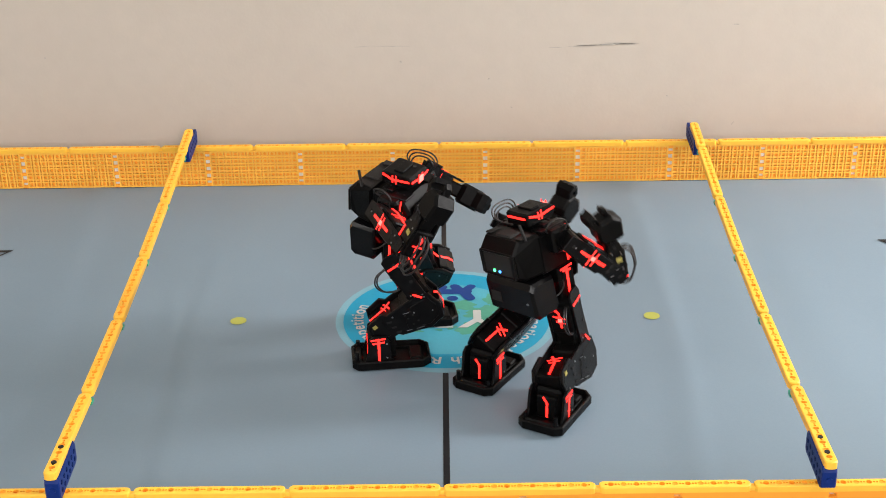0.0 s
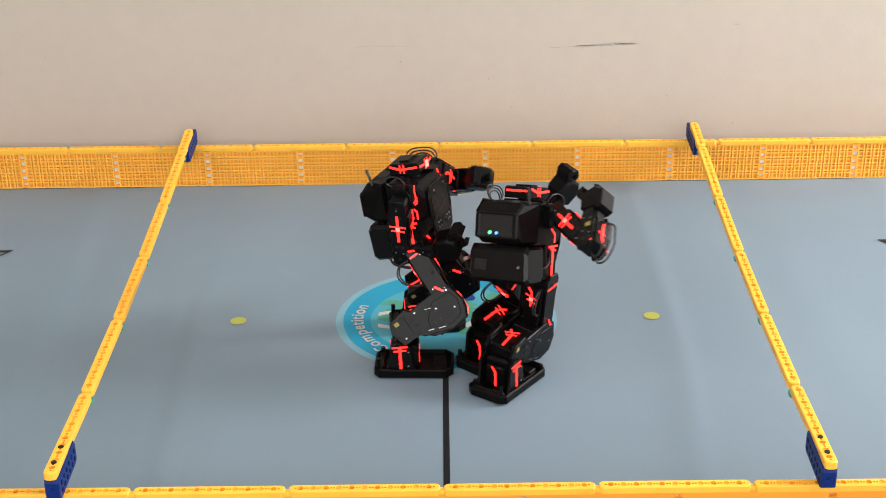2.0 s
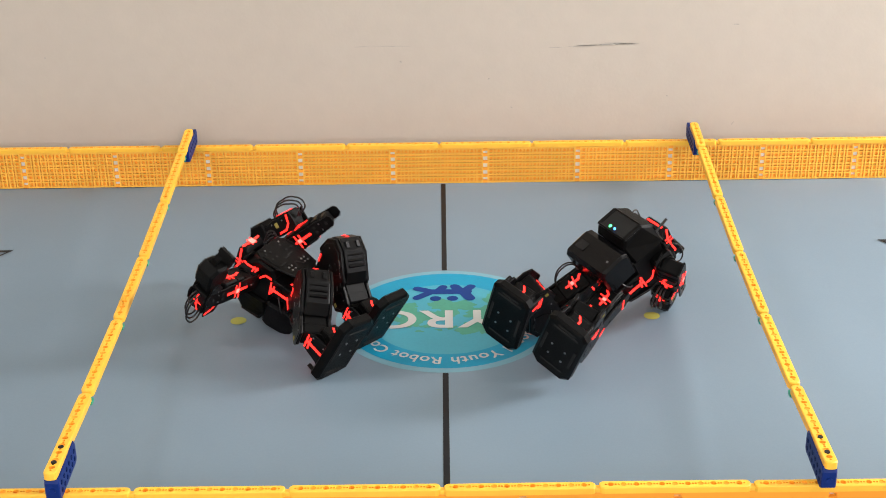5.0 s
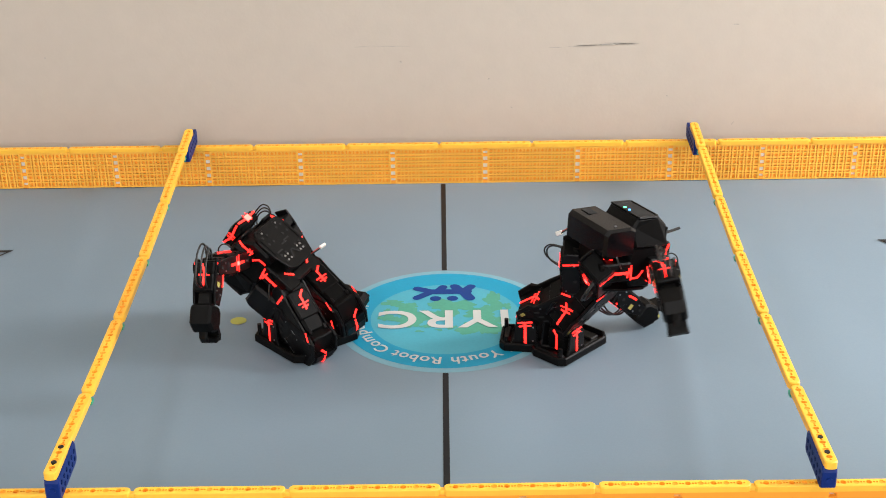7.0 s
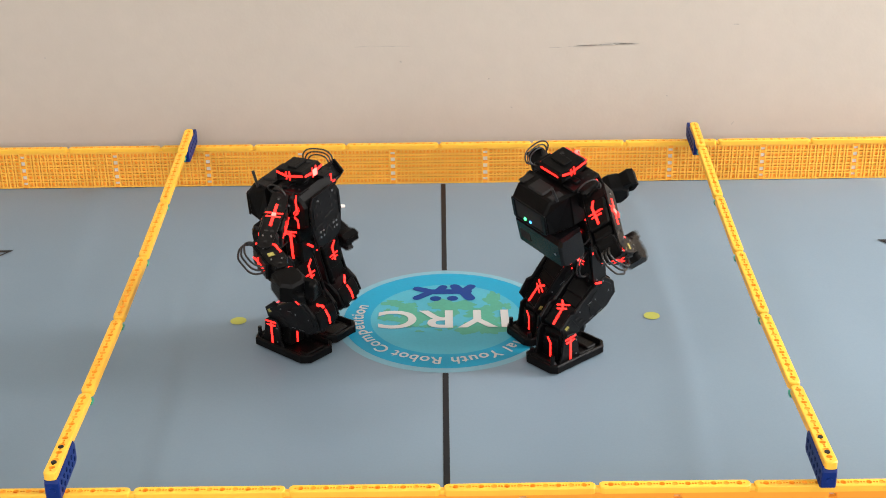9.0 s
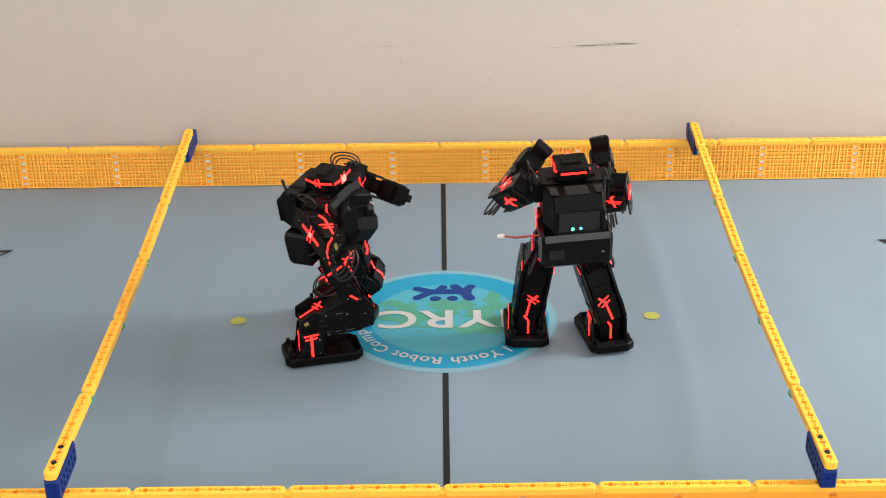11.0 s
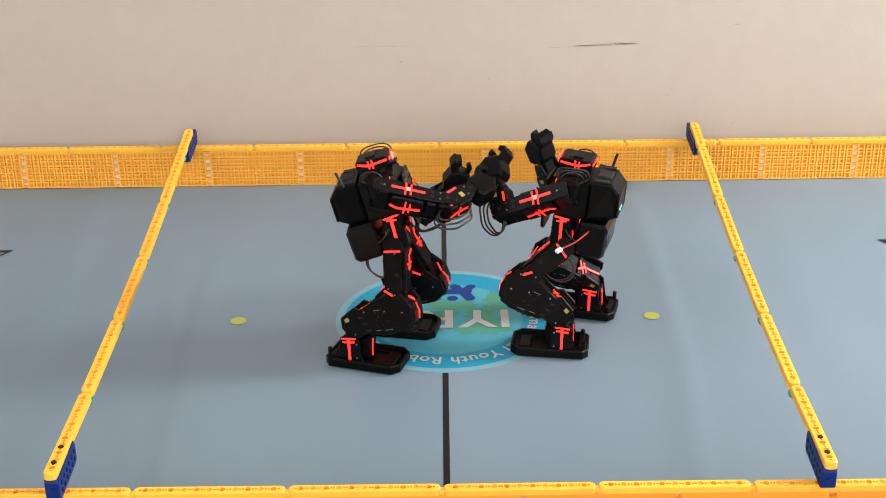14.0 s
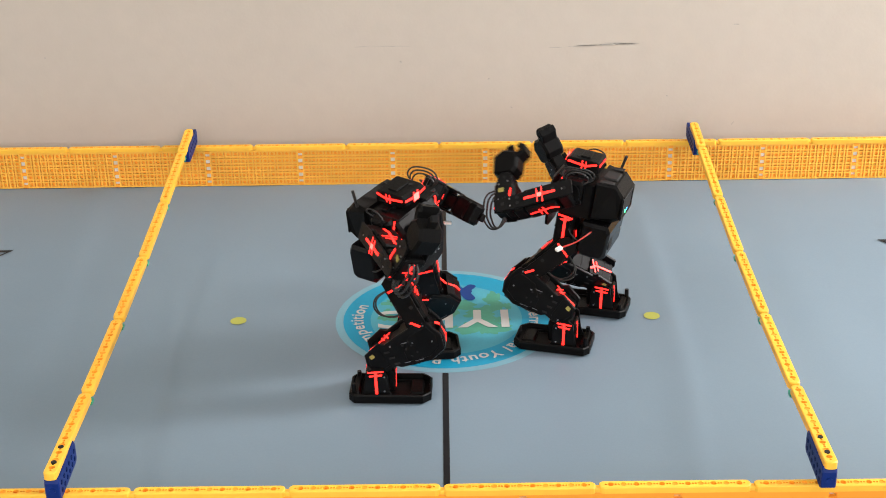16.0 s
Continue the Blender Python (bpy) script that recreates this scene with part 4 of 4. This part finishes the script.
def motions():
    act(robot_a, [
        (0, (-0.0641, -0.1293, 0.1902), (7.1, 6.6, -30.1), (38.3, 25.9, 16.2, 30.7, -15.5, -35.4), (36.7, -1.8, 32.4, 81.8, -50.5, -7.7), (-41.2, 47, 23, 90.7), (93, 36.4, 30.4, 78.3)),
        (0.5, (-0.0641, -0.1293, 0.1902), (7.1, 6.6, -30.1), (38.3, 25.9, 16.2, 30.7, -15.5, -35.4), (36.7, -1.8, 32.4, 81.8, -50.5, -7.7), (-41.2, 47, 23, 90.7), (93, 36.4, 30.4, 78.3)),
        (1, (-0.0641, -0.1293, 0.1902), (7.1, 6.6, -30.1), (38.3, 25.9, 16.2, 30.7, -15.5, -35.4), (36.7, -1.8, 32.4, 81.8, -50.5, -7.7), (-41.2, 47, 23, 90.7), (93, 36.4, 30.4, 78.3)),
        (1.5, (-0.0243, -0.1336, 0.1904), (6.6, 1.3, -39), (40.1, 26.3, 2.8, 37.4, -30.7, -32.1), (42.6, -9.4, 28.2, 82.3, -50.7, 3.6), (-57.7, 36.1, 39.9, 87.4), (81.9, 22.3, 23.8, 74)),
        (2, (-0.0333, -0.0882, 0.1765), (-1, -9.8, -20.7), (23.5, 21.3, 24.3, 87.9, -54.7, -16.3), (22.1, -19.3, 22.8, 81.8, -49.6, 23.4), (-7.5, 61.1, 3.1, 125.2), (-14.1, -17.5, 7.2, 107.4)),
        (2.2, (-0.0582, -0.1094, 0.187), (-1.1, -8, -12.7), (4.6, 18.8, 36.7, 78.2, -33.2, -17), (-10.6, -11, 24.1, 80.1, -47.8, 10.9), (27.2, 30.1, 8.4, 109), (92.5, 22.9, 49.3, 32.6)),
        (2.5, (-0.0561, -0.0995, 0.1941), (0.6, -26.4, -3.5), (2.6, 16.7, 33.6, 105.3, -49.8, -12), (-12.7, -23.8, 32.9, 85.6, -49, 8.6), (-1.4, 32.7, -4.4, 116.8), (71.6, 33.9, 52, 109.3)),
        (2.8, (-0.0872, -0.0785, 0.1822), (4.1, -34.7, -11.5), (5.5, 21.5, 42.9, 115.1, -49.7, -11.9), (6.5, -29.8, 35.8, 89.5, -54.6, 6.4), (15.3, 37.1, 6.7, 126), (97, 85.9, 29.7, 91.2)),
        (3, (-0.1755, -0.0148, 0.0902), (-8.6, -63.2, -21.1), (-8.7, 15, 66.4, 103, -44.6, -13.3), (-6.4, -10.5, 49.1, 65.4, -24.7, 1.9), (84.4, -14.5, -12.3, 118.4), (34.8, 74.8, 10.2, 98.2)),
        (3.5, (-0.2204, 0.0048, 0.032), (-2.4, -76, -17), (-3, -30, 82.9, 107.5, -31.5, 11.5), (-11.5, -62.4, 57.5, 60.1, -24.4, 43.7), (99.9, 8.3, -6.3, 97.1), (-54.1, 116.1, -80.6, 84)),
        (4.2, (-0.2204, 0.0048, 0.032), (-2.4, -76, -17), (-3, -30, 82.9, 107.5, -31.5, 11.5), (-11.5, -62.4, 57.5, 60.1, -24.4, 43.7), (99.9, 8.3, -6.3, 97.1), (-54.1, 116.1, -80.6, 84)),
        (6.3, (-0.2541, -0.0535, 0.1004), (3.2, -46.3, -47.7), (-0.5, 6, 73.7, 111, 9.6, -6.7), (0.8, 4.6, 71.9, 96.4, 22, -4.7), (-49.3, 20.1, -5.4, 40.4), (-82.9, 9.4, -36, 45.9)),
        (6.5, (-0.2702, -0.0509, 0.0998), (14.7, -45.7, -46.1), (-8.5, 13.8, 65.4, 111.5, 3.2, -25.3), (-8.9, 8.7, 75, 105.6, 16.7, -22.4), (-30, 10, 0, 25), (-90.1, -14.8, -41.6, 72.5)),
        (7, (-0.2312, -0.0723, 0.1033), (8.2, -52.3, -32.2), (-26.1, -12.6, 21, 146.9, -81.4, -16.3), (-12.8, -17.4, -5.8, 147.6, -104.4, -3.8), (-30, 10, 0, 25), (-79.2, 115.3, 56, 69.6)),
        (7.5, (-0.2263, -0.041, 0.1151), (-1.7, -52.6, -31.3), (2.6, -15, 13, 141.8, -74.6, 12.1), (7.6, -20.6, 15.5, 139.7, -68.1, 19.3), (-30, 10, 0, 25), (-97.7, -24.2, -3.7, 78.3)),
        (8, (-0.2259, -0.0383, 0.1161), (-1.4, -52.4, -31), (4.3, -17.6, 14, 140.7, -72, 14.8), (8.9, -22.1, 15.4, 138.5, -66.5, 21), (-30, 10, 0, 25), (-97, -24.2, -1.9, 79)),
        (8.5, (-0.2246, -0.0401, 0.1158), (2.6, -19.9, -35.9), (-6.6, -17.5, 43.7, 139.8, -76.2, 11.5), (-0.5, -23.6, 48.4, 140.7, -71.2, 19.5), (-38.4, 17.9, -9.6, 33.7), (-60.8, -42.6, -106.6, 55.4)),
        (9, (-0.2102, -0.1228, 0.1886), (4.5, -1.5, -28.4), (-8.8, 11.8, -0.3, 53.6, -53.2, -16.6), (-12.4, 8.3, 4.1, 63.5, -58.8, -13.2), (-44.5, 14.2, -5.9, 99.6), (60, 65.8, 71.5, 36.3)),
        (9.2, (-0.2143, -0.1327, 0.1999), (1.8, 0.7, -26.2), (-4.6, 17.4, -1.4, 39.6, -41.9, -19), (-8.6, 15.9, 0, 44, -45.1, -17.5), (-35, 17.4, 0.4, 102.4), (-43.5, 6.7, -2, 93.5)),
        (11.3, (-0.1588, -0.1078, 0.1757), (9.9, -2.4, -29.3), (27.5, 26.7, 0.1, 52, -43.6, -34), (44, -0.7, 22.5, 95.2, -64.1, -4.8), (-52.5, 42.5, 28.8, 113), (79.5, 31.4, 14.7, 71.3)),
        (11.5, (-0.1622, -0.1163, 0.1831), (8.9, -2.7, -31.2), (43.3, 26.4, 12.3, 57.1, -35.3, -30.6), (42.3, -4.7, 23, 89.4, -58.4, 0), (-52.5, 42.5, 28.8, 113), (79.5, 31.4, 14.7, 71.3)),
        (12, (-0.1326, -0.1096, 0.1913), (11, -2.2, -21.6), (28.1, 19.1, 8.7, 47.7, -30.9, -27.5), (32.8, -8.5, 18, 81.5, -55.7, 0.4), (-35.5, 48.9, 17.2, 80.2), (87.3, 37.7, 23.3, 86.6)),
        (12.5, (-0.0881, -0.0873, 0.195), (6.1, 0.5, -27.3), (17.9, 21.9, -4, 31.1, -33.5, -27.9), (37.4, -11.3, 19.6, 74, -51.2, 6), (-44.9, 46.5, 33.3, 85.2), (86.8, 31.7, 17.9, 71.1)),
        (13, (-0.0942, -0.1015, 0.1928), (10.4, -1.7, -32.6), (25.1, 21.3, -5.6, 30.9, -29.6, -29.7), (45.2, -10.3, 19.9, 80.9, -52.4, 4.1), (-51.4, 38.5, 30.6, 88.2), (79.4, 20.9, 19.1, 85.7)),
        (13.5, (-0.0885, -0.108, 0.1903), (9.6, 1.7, -30.9), (23.4, 20.5, 4.2, 39.6, -32.9, -29.9), (41.5, -12.1, 19.5, 80.8, -56.3, 3.7), (-37.2, 40.6, 27.1, 121.3), (87.7, 30.7, 20.8, 71.5)),
        (14, (-0.0724, -0.1058, 0.194), (-4.1, -15.5, -1.5), (-13.5, 14.8, 9, 72.3, -46.7, -13.9), (-13.5, -9.4, -12.4, 55.5, -51.8, 9.3), (20, 12, 0, 100), (60.8, -4.1, 64.8, 47.4)),
        (14.5, (-0.0959, -0.1501, 0.1991), (5.9, -0.4, -39.1), (13.3, 20.7, 7.4, 38.6, -29.2, -26.4), (14.5, -2.5, 23.7, 72, -46.5, -3), (-43, 51.9, 21.7, 108.9), (84.5, 40.8, 36, 50.5)),
        (15, (-0.0222, -0.1726, 0.1883), (-5.2, -12, 9.7), (-16.4, 12.6, 15.1, 80.5, -52.1, -10.8), (-24.4, -12.9, -28.1, 38.1, -52.7, 12.3), (20, 12, 0, 100), (42.8, -4.1, 27.6, 45.7)),
        (15.5, (-0.0573, -0.236, 0.1945), (3.2, 1.9, -41.1), (34.6, 27.2, 16.9, 42.6, -25.4, -30.7), (14.9, 5.6, 10.6, 63.4, -54, -9.1), (-42.7, 43.4, 22.7, 116.3), (80.5, 47.2, 33.3, 71.9)),
        (16, (-0.0541, -0.2218, 0.196), (8.7, 1.5, -36.6), (39.4, 22.3, 6.8, 34.4, -22.5, -29.9), (34.4, -7.2, 23.2, 76.9, -50.1, -0.9), (-52.7, 42.4, 28.9, 124.2), (90.9, 31.6, 22.8, 62.2)),
    ])
    act(robot_b, [
        (0, (0.1481, -0.2296, 0.1561), (-9.2, -6.8, 39), (17.4, 42.4, 21.3, 95.3, -69.6, -31.5), (22.7, -0.2, 5.8, 85.8, -77, 11.3), (46.6, 16.5, -7.6, 78.9), (42.9, 5, -20.4, 142.1)),
        (0.5, (0.1324, -0.2458, 0.1949), (10.5, -24.8, 62.9), (-14.8, -7.4, 14.2, 68, -32.1, -8.7), (-0.3, -24.7, -27, 55, -56.4, 12.6), (-20.9, 45, -44.3, 81), (190.4, 53.7, 116.5, 75.4)),
        (1, (0.137, -0.2595, 0.1872), (4.9, -12, 70.3), (-11.9, 11.2, 30, 73.6, -32.2, -18), (-3.4, -14.6, -2.6, 70.1, -60.7, 8.8), (20.2, 40.3, -11, 121.8), (45, 18.7, 30.5, 113)),
        (1.5, (0.1424, -0.2567, 0.1695), (4, -3.4, 14.2), (27.7, 28, 25.8, 80.7, -49.1, -29.8), (33.2, -17, 23.7, 93.6, -64.6, 15.5), (47.2, 6.1, -23.6, 75.1), (50.3, -8.1, 5.1, 131.1)),
        (2, (0.1161, -0.16, 0.1497), (-10.7, 18.9, 49.3), (-1.1, 17.2, 58.7, 117.4, -77.5, -7), (6.4, 16.9, 22.8, 85.2, -82.5, -8.4), (80.7, -4.8, -27.3, 69.9), (-51.4, 54.3, -115.6, 139.2)),
        (2.2, (0.1247, -0.184, 0.1763), (2.2, 30.8, 62.2), (-0.8, 33, 70.9, 76.2, -41.2, -29.1), (-2.4, 20.8, 54.5, 82.4, -60.5, -17.9), (82.8, 16.2, -3.3, 22.6), (54.5, 8.8, -8.6, 113.4)),
        (2.5, (0.2317, -0.0977, 0.1079), (8.1, 55.3, 38.1), (19.3, 9.9, 6.1, 89, -54.3, -19.6), (34.2, -8.3, -8.5, 82.7, -64.9, 2), (82.6, 5.4, -19.6, 15.5), (84.5, -21, 7.5, -1.9)),
        (2.8, (0.2453, -0.0891, 0.1063), (6, 57.1, 34.3), (22.7, 9.3, 5.6, 86.1, -52.6, -22.3), (39.7, -11.1, -20.4, 71.5, -65.8, 2.1), (81.7, 10.5, -12.7, 18.7), (85.7, -25.2, 9.4, -1.9)),
        (3.5, (0.2453, -0.0891, 0.1063), (6, 57.1, 34.3), (22.7, 9.3, 5.6, 86.1, -52.6, -22.3), (39.7, -11.1, -20.4, 71.5, -65.8, 2.1), (81.7, 10.5, -12.7, 18.7), (85.7, -25.2, 9.4, -1.9)),
        (4.2, (0.2453, -0.0891, 0.1063), (6, 57.1, 34.3), (22.7, 9.3, 5.6, 86.1, -52.6, -22.3), (39.7, -11.1, -20.4, 71.5, -65.8, 2.1), (81.7, 10.5, -12.7, 18.7), (85.7, -25.2, 9.4, -1.9)),
        (6.3, (0.2761, -0.0346, 0.0528), (-3, 81.1, 28.4), (10.5, 6.7, 11.1, 87.6, -66.2, -12.3), (4.8, -7.7, 0.4, 75.3, -60.5, 3.5), (144.3, 32.2, 2.6, 43.4), (115, -49.2, 39.9, 31.3)),
        (6.5, (0.2843, -0.0684, 0.0933), (-7.2, 92.4, 36.9), (54.9, 7.8, 57, 42.5, -90.2, -53.5), (61.1, 0.4, 73.8, 75.1, -96.9, -60.7), (122.8, 33.4, 10.1, 55.7), (142.9, -28.3, -47.8, 51.1)),
        (7, (0.208, -0.1805, 0.1875), (4.8, 97.2, 32.4), (30.6, 29, 112.5, 53, -52.8, -21.8), (34.2, -19.6, 120.9, 44.2, -8.7, -34), (108.4, 5.4, -1.8, 38.3), (-32.5, 47.7, -44.4, 40.4)),
        (7.5, (0.1964, -0.1246, 0.177), (10.6, 52.8, 62.6), (17.8, 36.8, 91, 47.8, -26.6, -39.2), (4.1, -0.9, 89.6, 94, -57.1, -9), (94.2, 10.2, -0.9, 31.6), (-12.9, 27.2, -18.5, 36.7)),
        (8, (0.1587, -0.168, 0.1736), (3.4, 1.4, 18.6), (10.5, 38.3, 32.8, 48.5, -16.6, -41.5), (32.1, 5.6, 68.1, 86, -17.2, -9.2), (19, 17.4, -26.7, 56.9), (18.5, -30.4, -76.7, 13.1)),
        (8.5, (0.1517, -0.1597, 0.1955), (7.5, 11, 42.9), (-5, 24.1, 41.6, 26.5, 1.6, -29.6), (1.5, -0.6, 60.6, 76, -26.2, -7), (27.9, 14.4, -24.1, 53.4), (24, -27.1, -90.9, 24.7)),
        (9, (0.1958, -0.12, 0.2087), (7.9, -17, 34.8), (-9.5, 5, 3.9, 44.1, -24.1, -15.2), (3.2, 3.1, -0.7, 58, -41.2, -9.8), (28.6, 0.6, -32.8, 52.3), (-78.1, 56.2, -19.4, 119.5)),
        (9.2, (0.1876, -0.0985, 0.192), (2.1, -11.4, 34), (-19.5, 20, 20.9, 61.2, -29.2, -25.7), (1.5, 1.9, 12.3, 75.8, -52.2, -4.1), (45.9, 1.8, -25.3, 59.9), (-58.5, 63.8, -113.8, 127)),
        (11.3, (0.1894, -0.1449, 0.2031), (-1.6, -6.6, 99.6), (-2.2, 9.3, 40.1, 38.1, 8.6, -7.3), (6, -14.2, 32.9, 50.9, -11.5, 16.1), (54.8, 19.7, -42.7, 96.8), (45, 1.9, 5, 82.3)),
        (11.5, (0.208, -0.0771, 0.1741), (-0.6, 1.1, 99.6), (3, 22.6, 53, 87.1, -35.4, -22.1), (3.7, -9.4, 39, 93.2, -55.4, 9.9), (55.8, 33.6, -31.9, 125.5), (64.8, 18.6, 42.5, 95.1)),
        (12, (0.2123, -0.0895, 0.1824), (-4.7, -2.5, 129.9), (6.2, 20.2, 50.4, 85.4, -33, -15.5), (13.9, -7.5, 40.1, 82.8, -41.4, 12.7), (74.8, 30.9, -41.7, 121.9), (42.2, 2.6, -6.7, 104.5)),
        (12.5, (0.1928, -0.0881, 0.1789), (-2.3, -10.2, 155.9), (-13.4, 9.3, 41.4, 91.2, -39.2, -9.5), (0.7, -22, 18.3, 77.4, -48, 24.2), (63.1, 55, -26.6, 115.4), (30.3, 21, -8.9, 94)),
        (13, (0.1917, -0.109, 0.1734), (1.3, -4.4, 166.1), (0.5, 0.8, 40.3, 96.1, -51.2, -2.1), (11, -35.2, 19.3, 70.9, -46, 34.6), (68.9, 31.5, -35.2, 111.7), (36.6, 32.3, -15.8, 116)),
        (13.5, (0.1998, -0.0769, 0.1679), (-1.9, -4, 164.8), (6.2, 12.6, 48.5, 101.2, -48.9, -10.3), (10.2, -30.3, 24.8, 79, -50, 32.7), (70.8, -4.6, -39.3, 30.6), (24.9, 31, -16.7, 122.1)),
        (14, (0.1944, -0.0626, 0.1723), (1.9, -5, 163.7), (6.7, 8, 43, 95.6, -47.4, -9.2), (3.2, -29.7, 25.4, 83, -51.8, 28), (62.2, 1, -41.3, 85.1), (31.1, 35.6, -17.4, 115.9)),
        (14.5, (0.2123, -0.0685, 0.1752), (1, -9.3, 160.1), (5.6, 7.9, 40, 93.7, -44.3, -7.9), (8.3, -31.7, 22.2, 75.7, -42.5, 31.5), (63.2, 21.3, -30.9, 108.7), (31.1, 35.3, -13.8, 105.9)),
        (15, (0.1917, -0.0607, 0.1756), (0.8, -5.7, 158.4), (2.7, 3.9, 34.9, 93.5, -52.9, -4.6), (9.7, -31, 14.2, 71.3, -50.4, 30.9), (60.5, 16.1, -42, 108), (25.7, 37.7, -18.2, 101.7)),
        (15.5, (0.1973, -0.0622, 0.1798), (-1.2, -9.1, 151.5), (14.6, 9.5, 33.3, 90.9, -48.9, -6), (22.3, -28.3, 8.3, 61.8, -44, 32.5), (76.6, 20.7, -22.2, 27), (24.2, 31.9, -17, 93)),
        (16, (0.2015, -0.059, 0.1729), (1.8, -7.5, 159.4), (4.7, 3.6, 39.8, 96.2, -48.7, -4.7), (8.6, -32.5, 15.1, 75.5, -51.3, 31.6), (62.5, 6.9, -43.9, 97.6), (29.6, 39.7, -19.2, 91.8)),
    ])


motions()
